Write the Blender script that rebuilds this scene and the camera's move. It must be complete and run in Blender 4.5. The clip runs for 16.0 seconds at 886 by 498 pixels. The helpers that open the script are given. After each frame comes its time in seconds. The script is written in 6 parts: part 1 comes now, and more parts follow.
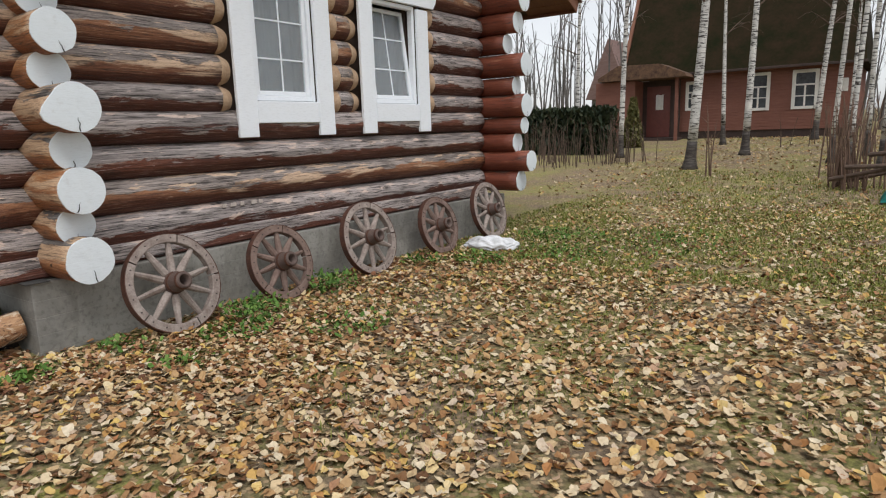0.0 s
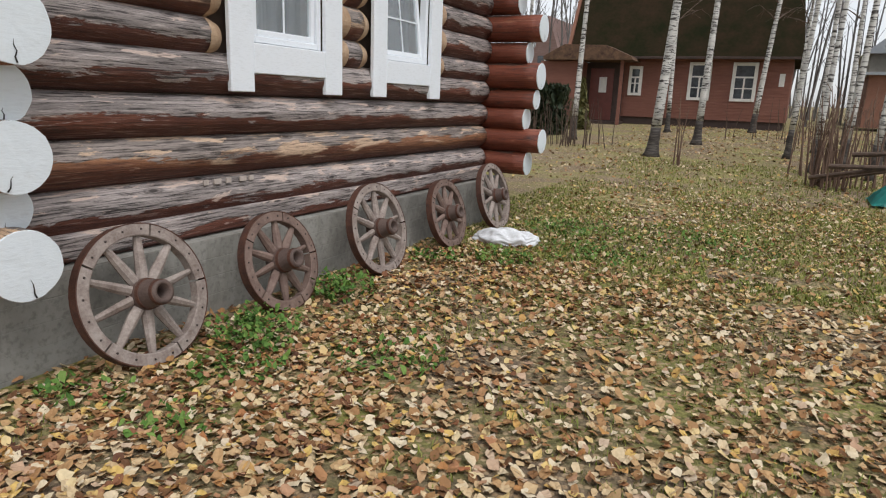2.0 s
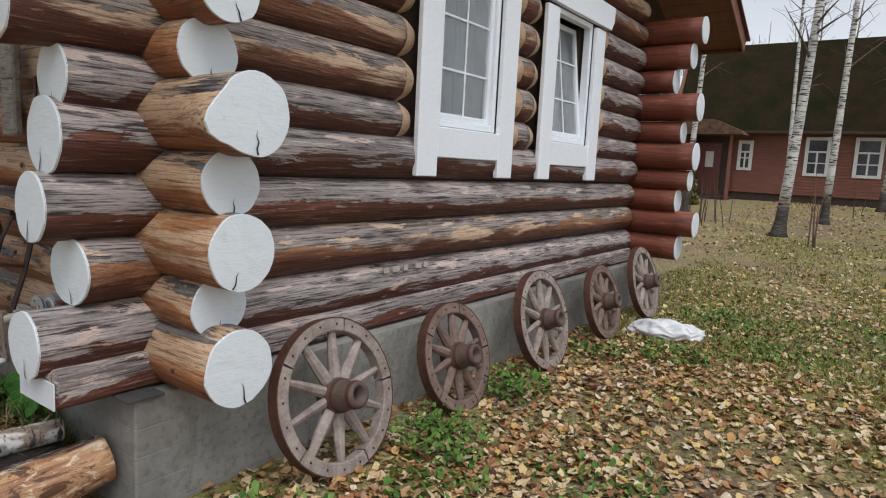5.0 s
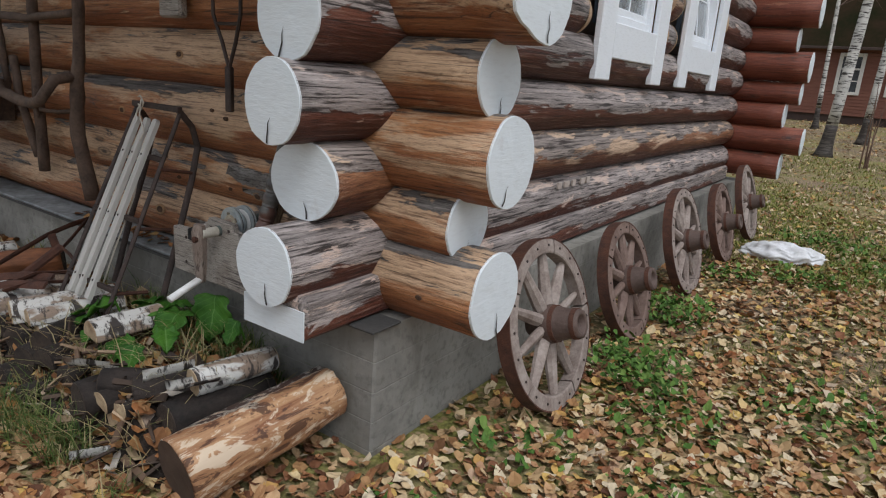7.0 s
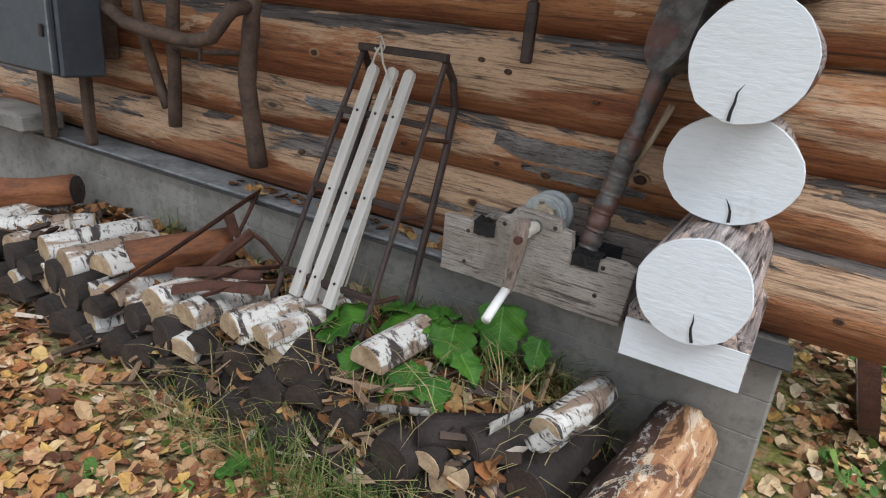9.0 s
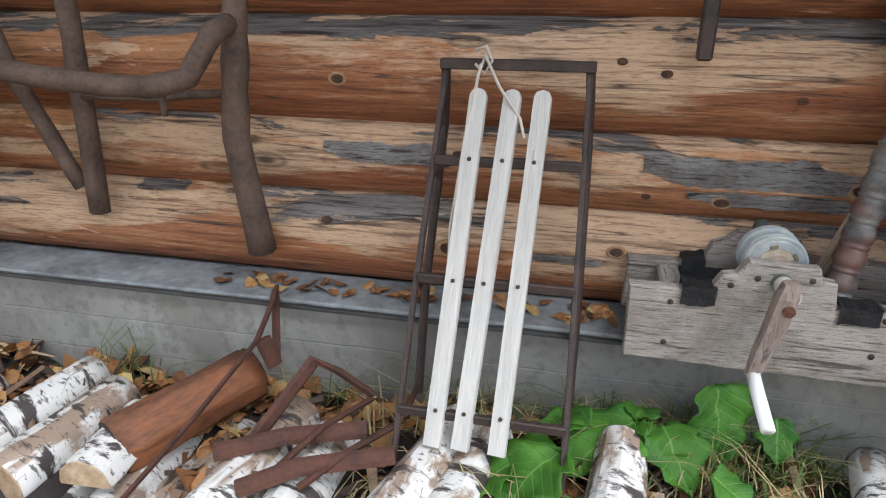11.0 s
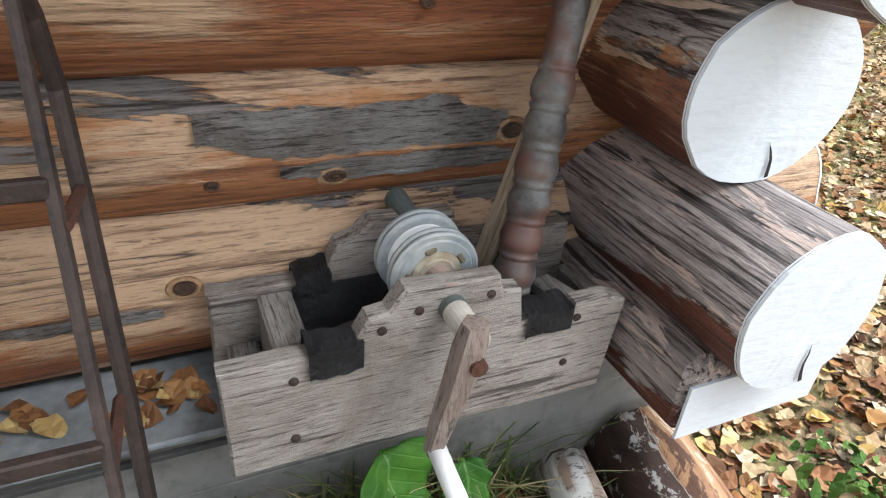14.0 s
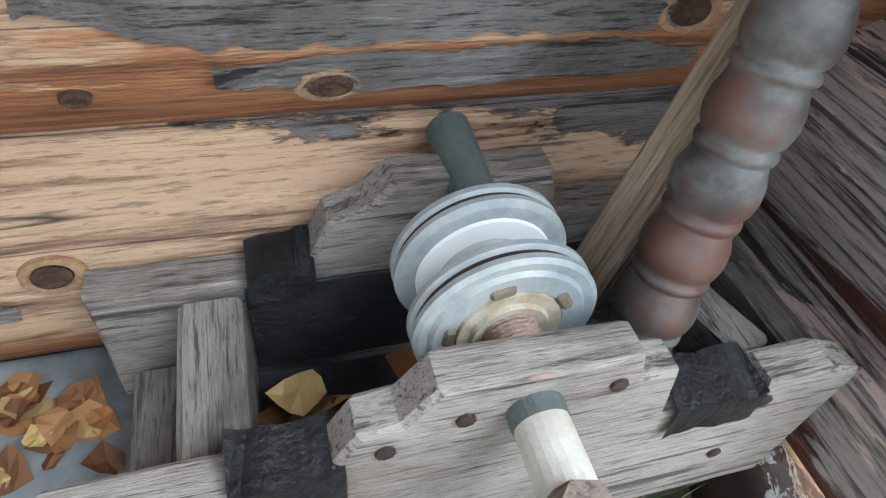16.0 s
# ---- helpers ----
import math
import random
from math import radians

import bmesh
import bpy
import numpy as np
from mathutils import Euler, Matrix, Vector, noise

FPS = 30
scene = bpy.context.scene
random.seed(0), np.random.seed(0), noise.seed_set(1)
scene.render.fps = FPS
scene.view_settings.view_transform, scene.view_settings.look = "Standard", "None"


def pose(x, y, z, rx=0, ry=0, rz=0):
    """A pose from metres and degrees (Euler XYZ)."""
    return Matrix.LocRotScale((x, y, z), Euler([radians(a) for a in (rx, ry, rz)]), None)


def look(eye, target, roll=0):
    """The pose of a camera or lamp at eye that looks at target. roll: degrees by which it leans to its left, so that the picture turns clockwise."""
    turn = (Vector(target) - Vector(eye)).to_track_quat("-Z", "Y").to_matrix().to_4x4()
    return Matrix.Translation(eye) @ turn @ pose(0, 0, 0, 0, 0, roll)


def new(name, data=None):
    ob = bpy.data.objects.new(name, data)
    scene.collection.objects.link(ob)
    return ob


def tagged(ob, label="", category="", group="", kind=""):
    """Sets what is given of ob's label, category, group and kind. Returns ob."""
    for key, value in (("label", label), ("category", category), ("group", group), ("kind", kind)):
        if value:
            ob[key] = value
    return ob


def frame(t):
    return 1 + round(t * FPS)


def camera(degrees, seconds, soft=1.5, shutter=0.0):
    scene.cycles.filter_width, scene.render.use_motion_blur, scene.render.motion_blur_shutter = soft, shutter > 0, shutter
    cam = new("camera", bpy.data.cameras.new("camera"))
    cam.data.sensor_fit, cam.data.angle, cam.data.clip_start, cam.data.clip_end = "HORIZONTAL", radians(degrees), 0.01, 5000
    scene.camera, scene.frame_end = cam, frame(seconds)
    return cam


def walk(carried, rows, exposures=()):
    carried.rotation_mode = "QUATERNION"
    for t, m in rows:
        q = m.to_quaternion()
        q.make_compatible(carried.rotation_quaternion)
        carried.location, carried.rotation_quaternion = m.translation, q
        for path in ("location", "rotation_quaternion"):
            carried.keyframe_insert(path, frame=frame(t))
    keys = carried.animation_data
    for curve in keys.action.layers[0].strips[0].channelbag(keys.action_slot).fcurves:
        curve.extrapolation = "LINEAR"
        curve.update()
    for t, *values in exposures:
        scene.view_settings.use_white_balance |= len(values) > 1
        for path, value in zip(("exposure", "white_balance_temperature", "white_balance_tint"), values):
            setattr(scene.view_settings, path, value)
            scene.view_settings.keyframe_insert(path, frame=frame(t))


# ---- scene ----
U = 0.88    # metres to one unit of the plan
METRES, EYE, TILT, LEAN, TURN = 8.876 * U, 1.5 * U, 0.0, 0.0, 36.0
cam = camera(69.8, 16.0, 1.15)
ROWS = [
    (0.0, 0.0, 0.0, 0.0, -0.35, -10.6, 1.86),
    (0.5, -0.0262, 0.0433, 0.0009, -0.26, -12.23, -1.0),
    (1.0, -0.0699, 0.0856, 0.0041, -7.2, -11.71, 1.04),
    (1.5, -0.1, 0.1251, -0.0003, -6.05, -11.84, -1.7),
    (2.0, -0.1246, 0.171, -0.0016, -7.6, -13.21, -2.13),
    (2.5, -0.1538, 0.1975, -0.0037, -11.01, -11.54, -1.32),
    (3.0, -0.1871, 0.2194, 0.0075, -7.74, -9.84, -2.25),
    (3.5, -0.1983, 0.2169, 0.0131, 2.1, -5.22, -2.21),
    (6.0, -0.2473, 0.2538, -0.0008, -1.54, -9.51, -3.56),
    (6.5, -0.2881, 0.2689, -0.0058, 1.56, -11.54, -6.26),
    (7.0, -0.3447, 0.2736, -0.007, -0.69, -15.22, -4.11),
    (7.5, -0.3908, 0.2882, -0.0164, 4.97, -15.89, -5.75),
    (8.0, -0.4345, 0.3162, -0.0191, 2.26, -20.28, -5.66),
    (8.5, -0.4727, 0.3375, -0.0202, -2.47, -22.35, -5.95),
    (9.0, -0.5109, 0.3617, -0.0173, -4.74, -20.53, -5.61),
    (11.5, -0.6039, 0.4973, -0.0156, -34.62, -22.35, 0.25),
    (12.0, -0.6007, 0.5075, -0.0177, -50.11, -22.86, -2.29),
    (12.5, -0.5968, 0.5122, -0.0182, -58.88, -23.64, -3.27),
    (13.0, -0.5713, 0.5156, -0.0208, -57.37, -23.39, -4.45),
    (13.5, -0.5479, 0.5238, -0.0212, -56.38, -27.85, -4.01),
    (14.0, -0.5308, 0.5468, -0.0236, -59.11, -31.1, -3.92),
    (14.5, -0.5183, 0.5588, -0.0279, -58.66, -35.23, -6.18),
    (15.0, -0.4952, 0.5704, -0.0367, -54.53, -41.91, -5.23),
    (15.5, -0.4828, 0.5779, -0.0417, -52.61, -45.07, -4.6),
    (16.0, -0.4785, 0.5803, -0.0427, -51.37, -45.85, -4.89),
]
walk(cam, [(t, pose(0, 0, EYE, TILT, LEAN, TURN) @ pose(METRES * x, METRES * y, METRES * z, 90 + pitch, roll, yaw)) for t, x, y, z, yaw, pitch, roll in ROWS],
     [(0.0, 0.52, 6320, 10), (2.0, 0.56, 6270, 10), (3.5, 0.70, 6120, 10), (6.0, 0.34, 6150, 10), (7.0, 0.33, 6080, 10), (8.0, 0.60, 6020, 10), (9.0, 0.97, 6020, 10), (11.5, 1.68, 5850, 10), (12.5, 1.66, 6090, 10), (14.5, 1.67, 5900, 8), (16.0, 2.2, 5580, 5)])

# ---- world, sun ----
world = bpy.data.worlds.new("overcast_sky")
scene.world = world
world.use_nodes = True
wn = world.node_tree.nodes
sky = wn.new("ShaderNodeTexSky")
sky.sky_type, sky.sun_disc = "NISHITA", False
sky.sun_elevation, sky.sun_rotation = radians(61), radians(125)
sky.air_density, sky.dust_density, sky.ozone_density = 1.0, 1.0, 1.0
grey = wn.new("ShaderNodeHueSaturation")
grey.inputs["Saturation"].default_value = 0.12
world.node_tree.links.new(sky.outputs[0], grey.inputs["Color"])
world.node_tree.links.new(grey.outputs[0], wn["Background"].inputs["Color"])
wn["Background"].inputs["Strength"].default_value = 0.11
sun = new("sun", bpy.data.lights.new("sun", "SUN"))
sun.data.energy, sun.data.angle, sun.data.color = 1.5, radians(36), (1.0, 0.97, 0.93)
sun.matrix_basis = look((U * 3.2, U * -2.2, U * 7.0), (0, 0, 0))


# ---- materials ----
class Nodes:
    """Short forms for building a node material."""

    def __init__(self, name, rough=0.8, metal=0.0):
        self.mat = bpy.data.materials.new(name)
        self.mat.use_nodes = True
        self.tree = self.mat.node_tree
        self.bsdf = self.tree.nodes["Principled BSDF"]
        self.bsdf.inputs["Roughness"].default_value = rough
        self.bsdf.inputs["Metallic"].default_value = metal

    def add(self, kind, **values):
        node = self.tree.nodes.new(kind)
        for key, value in values.items():
            node.inputs[key].default_value = value
        return node

    def link(self, a, b):
        self.tree.links.new(a, b)

    def coords(self, scale=(1, 1, 1), shift=True, kind="Object"):
        """Coordinates of the object, scaled, moved by a random step for each object."""
        tex = self.add("ShaderNodeTexCoord")
        mapping = self.add("ShaderNodeMapping", Scale=scale)
        if shift:
            info = self.add("ShaderNodeObjectInfo")
            step = self.add("ShaderNodeVectorMath")
            step.operation = "SCALE"
            step.inputs[0].default_value = (31.0, 17.0, 53.0)
            self.link(info.outputs["Random"], step.inputs["Scale"])
            self.link(step.outputs[0], mapping.inputs["Location"])
        self.link(tex.outputs[kind], mapping.inputs["Vector"])
        return mapping.outputs[0]

    def noise(self, at, scale=5.0, detail=4.0, rough=0.55, warp=0.0):
        node = self.add("ShaderNodeTexNoise", Scale=scale, Detail=detail, Roughness=rough, Distortion=warp)
        self.link(at, node.inputs["Vector"])
        return node.outputs["Fac"]

    def ramp(self, fac, stops):
        node = self.add("ShaderNodeValToRGB")
        els = node.color_ramp.elements
        while len(els) < len(stops):
            els.new(0.5)
        for el, (place, colour) in zip(els, stops):
            el.position = place
            el.color = (*colour, 1) if isinstance(colour, tuple) else (colour, colour, colour, 1)
        self.link(fac, node.inputs["Fac"])
        return node.outputs["Color"]

    def mix(self, fac, a, b, blend="MIX"):
        node = self.add("ShaderNodeMix")
        node.data_type, node.blend_type = "RGBA", blend
        for socket, value in ((node.inputs[0], fac), (node.inputs[6], a), (node.inputs[7], b)):
            if isinstance(value, tuple):
                socket.default_value = (*value, 1)
            elif isinstance(value, (int, float)):
                socket.default_value = value
            else:
                self.link(value, socket)
        return node.outputs[2]

    def maths(self, op, a, b=0.0):
        node = self.add("ShaderNodeMath")
        node.operation = op
        for socket, value in ((node.inputs[0], a), (node.inputs[1], b)):
            if isinstance(value, (int, float)):
                socket.default_value = value
            else:
                self.link(value, socket)
        return node.outputs[0]

    def bump(self, height, strength=0.4, distance=0.01):
        node = self.add("ShaderNodeBump", Strength=strength, Distance=distance)
        self.link(height, node.inputs["Height"])
        self.link(node.outputs[0], self.bsdf.inputs["Normal"])

    def colour(self, value):
        if isinstance(value, tuple):
            self.bsdf.inputs["Base Color"].default_value = (*value, 1)
        else:
            self.link(value, self.bsdf.inputs["Base Color"])
        return self.mat


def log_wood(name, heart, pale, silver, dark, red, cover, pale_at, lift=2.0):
    """Weathered peeled log, grain along local x: stained heart wood below, a torn silver skin on the upper side, pale
    flakes, long checks. Dark underside and pale top also hold painted shade and light.
    """
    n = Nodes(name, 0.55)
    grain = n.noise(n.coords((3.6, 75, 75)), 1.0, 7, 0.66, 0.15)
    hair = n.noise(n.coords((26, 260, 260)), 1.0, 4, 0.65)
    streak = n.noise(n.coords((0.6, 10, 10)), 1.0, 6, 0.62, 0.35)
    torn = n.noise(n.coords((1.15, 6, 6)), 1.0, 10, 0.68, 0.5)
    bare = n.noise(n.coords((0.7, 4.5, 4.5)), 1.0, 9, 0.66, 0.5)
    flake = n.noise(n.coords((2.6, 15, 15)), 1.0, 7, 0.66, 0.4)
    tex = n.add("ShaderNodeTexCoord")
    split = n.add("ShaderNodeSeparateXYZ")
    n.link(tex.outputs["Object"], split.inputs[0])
    # local height: weathering, and also underside shade put into the colour
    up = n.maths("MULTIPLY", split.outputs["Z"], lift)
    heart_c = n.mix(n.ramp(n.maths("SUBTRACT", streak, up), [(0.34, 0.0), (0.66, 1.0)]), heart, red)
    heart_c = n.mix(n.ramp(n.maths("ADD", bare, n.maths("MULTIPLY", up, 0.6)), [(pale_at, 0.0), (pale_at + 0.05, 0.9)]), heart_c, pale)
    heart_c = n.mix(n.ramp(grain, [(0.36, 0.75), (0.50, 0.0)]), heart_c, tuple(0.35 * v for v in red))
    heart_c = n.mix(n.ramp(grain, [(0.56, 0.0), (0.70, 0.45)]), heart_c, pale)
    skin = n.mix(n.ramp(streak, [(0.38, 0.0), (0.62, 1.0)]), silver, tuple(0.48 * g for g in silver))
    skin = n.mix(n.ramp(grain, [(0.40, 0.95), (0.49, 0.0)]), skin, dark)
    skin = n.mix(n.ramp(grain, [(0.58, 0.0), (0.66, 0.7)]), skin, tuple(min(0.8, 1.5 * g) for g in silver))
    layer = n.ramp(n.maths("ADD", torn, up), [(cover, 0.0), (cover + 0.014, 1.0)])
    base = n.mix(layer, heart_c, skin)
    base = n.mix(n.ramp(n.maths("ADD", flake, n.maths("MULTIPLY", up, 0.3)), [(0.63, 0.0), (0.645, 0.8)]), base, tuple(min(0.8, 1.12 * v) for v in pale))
    base = n.mix(n.ramp(hair, [(0.36, 0.5), (0.46, 0.0)]), base, dark)
    check = n.noise(n.coords((0.22, 8, 8)), 1.0, 3, 0.5, 0.1)
    base = n.mix(n.ramp(check, [(0.495, 0.0), (0.5, 0.9), (0.505, 0.0)]), base, dark)
    knots = n.add("ShaderNodeTexVoronoi", Scale=1.0, Randomness=1.0)
    n.link(n.coords((1.5, 4.5, 4.5)), knots.inputs["Vector"])
    base = n.mix(n.ramp(knots.outputs["Distance"], [(0.05, 0.9), (0.08, 0.2), (0.11, 0.6), (0.14, 0.0)]), base, dark)
    relief = n.maths("ADD", n.maths("MULTIPLY", grain, 0.7), n.maths("MULTIPLY", hair, 0.25))
    relief = n.maths("ADD", relief, n.maths("ADD", n.maths("MULTIPLY", layer, 0.5), n.maths("MULTIPLY", flake, 0.6)))
    n.bump(relief, 0.8, 0.014)
    return n.colour(base)


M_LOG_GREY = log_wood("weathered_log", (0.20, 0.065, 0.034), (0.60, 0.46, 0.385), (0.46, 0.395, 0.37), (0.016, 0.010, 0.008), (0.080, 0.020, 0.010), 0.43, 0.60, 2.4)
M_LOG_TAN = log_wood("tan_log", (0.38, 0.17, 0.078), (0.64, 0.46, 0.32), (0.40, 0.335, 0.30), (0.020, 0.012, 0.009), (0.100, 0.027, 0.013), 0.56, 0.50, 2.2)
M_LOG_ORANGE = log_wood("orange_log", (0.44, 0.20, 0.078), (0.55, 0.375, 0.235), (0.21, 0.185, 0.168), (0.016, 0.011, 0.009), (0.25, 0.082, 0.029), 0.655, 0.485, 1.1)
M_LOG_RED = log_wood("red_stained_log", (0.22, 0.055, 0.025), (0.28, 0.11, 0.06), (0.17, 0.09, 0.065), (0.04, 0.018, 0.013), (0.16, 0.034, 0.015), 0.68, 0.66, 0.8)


def painted_white(name, tint=(0.69, 0.735, 0.765), dirt=0.45, rough=0.6):
    n = Nodes(name, rough)
    saw = n.noise(n.coords((3, 18, 90)), 1.0, 3, 0.6, 0.3)
    dirty = n.noise(n.coords((7, 7, 7)), 1.0, 6, 0.65)
    c = n.mix(n.ramp(dirty, [(0.62, 0.0), (0.78, dirt)]), tint, (0.36, 0.31, 0.27))
    c = n.mix(n.ramp(saw, [(0.34, 0.14), (0.5, 0.0)]), c, (0.45, 0.46, 0.46))
    n.bump(saw, 0.4, 0.004)
    return n.colour(c)


M_ENDPAINT = painted_white("white_end_paint")
M_TRIM = painted_white("white_window_paint", (0.82, 0.85, 0.89), 0.12, 0.45)


def plain(name, a, b, scale=6.0, rough=0.8, metal=0.0, bump=0.3, stretch=(1, 1, 1), distance=0.006):
    """Two tones mixed by noise at two sizes, with fine relief."""
    n = Nodes(name, rough, metal)
    at = n.coords(stretch)
    big = n.noise(at, scale, 5, 0.6)
    small = n.noise(at, scale * 7, 4, 0.6)
    f = n.ramp(n.maths("ADD", n.maths("MULTIPLY", big, 0.65), n.maths("MULTIPLY", small, 0.35)), [(0.36, 0.0), (0.64, 1.0)])
    n.bump(small, bump, distance)
    return n.colour(n.mix(f, a, b))


def grey_wood(name, a, b, dark, rough=0.85, axis=(1.5, 22, 22)):
    """Old sawn wood, grain along the local axis with the small scale."""
    n = Nodes(name, rough)
    g = n.noise(n.coords(axis), 1.0, 8, 0.66, 0.2)
    f = n.noise(n.coords(tuple(v * 3.2 for v in axis)), 1.0, 6, 0.66, 0.1)
    p = n.noise(n.coords((3.5, 3.5, 3.5)), 1.0, 7, 0.66, 0.6)
    c = n.mix(n.ramp(p, [(0.40, 0.0), (0.60, 1.0)]), a, b)
    c = n.mix(n.ramp(g, [(0.36, 0.85), (0.43, 0.0)]), c, dark)
    c = n.mix(n.ramp(f, [(0.37, 0.8), (0.45, 0.0)]), c, dark)
    c = n.mix(n.ramp(f, [(0.58, 0.0), (0.68, 0.45)]), c, tuple(min(0.8, v * 1.7) for v in a))
    m = n.noise(n.coords(tuple(v * 9 for v in axis)), 1.0, 4, 0.7)
    c = n.mix(n.ramp(m, [(0.38, 0.5), (0.47, 0.0)]), c, dark)
    n.bump(n.maths("ADD", g, n.maths("ADD", n.maths("MULTIPLY", f, 0.7), n.maths("MULTIPLY", m, 0.4))), 0.9, 0.005)
    return n.colour(c)




def board_marked_concrete():
    """Cast concrete: blotches, fine pores, damp stains and the seams of the formwork boards."""
    n = Nodes("plinth_concrete", 0.9)
    at = n.coords((1, 1, 1), False)
    big, small = n.noise(at, 1.6, 6, 0.65, 0.4), n.noise(at, 22.0, 5, 0.65)
    c = n.mix(n.ramp(big, [(0.36, 0.0), (0.64, 1.0)]), (0.15, 0.143, 0.128), (0.29, 0.279, 0.25))
    c = n.mix(n.ramp(small, [(0.36, 0.4), (0.5, 0.0)]), c, (0.08, 0.075, 0.068))
    damp = n.noise(n.coords((2.2, 2.2, 0.7), False), 1.0, 6, 0.65, 0.8)
    c = n.mix(n.ramp(damp, [(0.54, 0.0), (0.66, 0.55)]), c, (0.13, 0.122, 0.10))
    split = n.add("ShaderNodeSeparateXYZ")
    n.link(at, split.inputs[0])
    z = n.maths("ADD", n.maths("MULTIPLY", split.outputs["Z"], 7.2), n.maths("MULTIPLY", n.noise(at, 3.0, 3), 0.10))
    seam = n.ramp(n.maths("FRACT", z), [(0.0, 0.0), (0.03, 1.0), (0.97, 1.0), (1.0, 0.0)])
    c = n.mix(n.ramp(seam, [(0.0, 0.35), (0.6, 0.0)]), c, (0.38, 0.37, 0.335))
    n.bump(n.maths("ADD", n.maths("MULTIPLY", small, 0.5), n.maths("MULTIPLY", seam, 0.5)), 0.5, 0.008)
    return n.colour(c)


M_CONCRETE = board_marked_concrete()
M_LEDGE = plain("pale_ledge_felt", (0.10, 0.105, 0.105), (0.30, 0.32, 0.33), 4.0, 0.75, 0, 0.5)
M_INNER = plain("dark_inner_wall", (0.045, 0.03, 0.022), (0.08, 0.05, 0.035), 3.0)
M_MOSS = plain("tow_in_seams", (0.06, 0.04, 0.025), (0.12, 0.085, 0.05), 20.0)
M_WHEEL = plain("wheel_wood", (0.36, 0.305, 0.27), (0.17, 0.125, 0.105), 8.0, 0.8, 0, 0.6)
M_WHEELRED = plain("brown_wheel_wood", (0.23, 0.16, 0.13), (0.11, 0.066, 0.052), 6.0, 0.75, 0, 0.6)
M_HUB = plain("dark_hub_wood", (0.12, 0.08, 0.065), (0.07, 0.045, 0.037), 9.0, 0.7, 0, 0.6)
M_RUST = plain("rusty_iron", (0.045, 0.021, 0.015), (0.115, 0.045, 0.026), 14.0, 0.85, 0.1, 0.6)
M_DARKIRON = plain("dark_iron", (0.03, 0.024, 0.022), (0.075, 0.05, 0.042), 12.0, 0.6, 0.4, 0.4)
M_OLDWOOD = grey_wood("grey_old_board", (0.385, 0.35, 0.31), (0.23, 0.195, 0.165), (0.045, 0.035, 0.03), 0.85, (3.4, 60, 60))
M_OLDWOODY = grey_wood("grey_old_cross_piece", (0.29, 0.27, 0.245), (0.13, 0.115, 0.10), (0.03, 0.024, 0.021), 0.85, (60, 3.4, 60))
M_SLATZ = plain("pale_grey_sledge_slat", (0.56, 0.54, 0.50), (0.40, 0.385, 0.355), 3.0, 0.8, 0, 0.5, (9, 9, 0.8))
M_GLASS = Nodes("window_glass", 0.03)
M_GLASS.bsdf.inputs["Transmission Weight"].default_value = 0.85
M_GLASS.bsdf.inputs["IOR"].default_value = 1.5
M_GLASS = M_GLASS.colour((0.72, 0.76, 0.78))
# the pane's dim bluish look is put into the cloth's colour
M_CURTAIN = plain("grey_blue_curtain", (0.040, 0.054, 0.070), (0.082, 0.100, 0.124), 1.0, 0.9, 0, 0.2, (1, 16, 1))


def birch_bark(name, white, dark, marks=0.56):
    n = Nodes(name, 0.7)
    cross = n.noise(n.coords((2.0, 2.0, 14.0)), 1.6, 5, 0.62, 0.4)
    wide = n.noise(n.coords((1.2, 1.2, 2.2)), 1.3, 4, 0.6)
    c = n.mix(n.ramp(wide, [(0.3, 0.0), (0.7, 1.0)]), white, tuple(0.62 * v for v in white))
    c = n.mix(n.ramp(cross, [(marks, 0.0), (marks + 0.05, 1.0)]), c, dark)
    n.bump(cross, 0.4, 0.01)
    return n.colour(c)


M_BIRCH = birch_bark("birch_bark", (0.66, 0.64, 0.60), (0.04, 0.032, 0.028), 0.52)
M_BIRCHFOOT = birch_bark("dark_birch_foot", (0.10, 0.085, 0.07), (0.03, 0.022, 0.018), 0.45)


def lying_birch(name, white, dark, marks):
    n = Nodes(name, 0.7)
    cross = n.noise(n.coords((16.0, 5.0, 5.0)), 1.2, 5, 0.65, 0.5)
    peel = n.noise(n.coords((3, 7, 7)), 1.0, 5, 0.6, 0.5)
    c = n.mix(n.ramp(peel, [(0.50, 0.0), (0.55, 0.9)]), white, (0.24, 0.16, 0.105))
    c = n.mix(n.ramp(cross, [(marks, 0.0), (marks + 0.05, 1.0)]), c, dark)
    fleck = n.noise(n.coords((60.0, 22.0, 22.0)), 1.0, 4, 0.7)
    c = n.mix(n.ramp(fleck, [(0.56, 0.0), (0.62, 0.85)]), c, dark)
    n.bump(n.maths("ADD", peel, n.maths("MULTIPLY", fleck, -0.4)), 0.6, 0.008)
    return n.colour(c)


M_FIREBARK = lying_birch("firewood_birch_bark", (0.60, 0.585, 0.55), (0.05, 0.040, 0.036), 0.55)
# dark bark, its tone lowered further to hold the heap's shade
M_DARKBARK = plain("deep_dark_bark", (0.008, 0.006, 0.005), (0.034, 0.024, 0.019), 9.0, 0.85, 0, 0.8)
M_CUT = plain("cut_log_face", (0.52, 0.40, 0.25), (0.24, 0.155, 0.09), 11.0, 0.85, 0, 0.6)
# rotten face, darkened further for the shade low in the heap
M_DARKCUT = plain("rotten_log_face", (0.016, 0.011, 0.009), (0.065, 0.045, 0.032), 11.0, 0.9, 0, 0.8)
M_BROWNLOG = plain("red_brown_bark", (0.27, 0.10, 0.036), (0.085, 0.034, 0.018), 4.0, 0.75, 0, 0.7, (1, 3, 3))


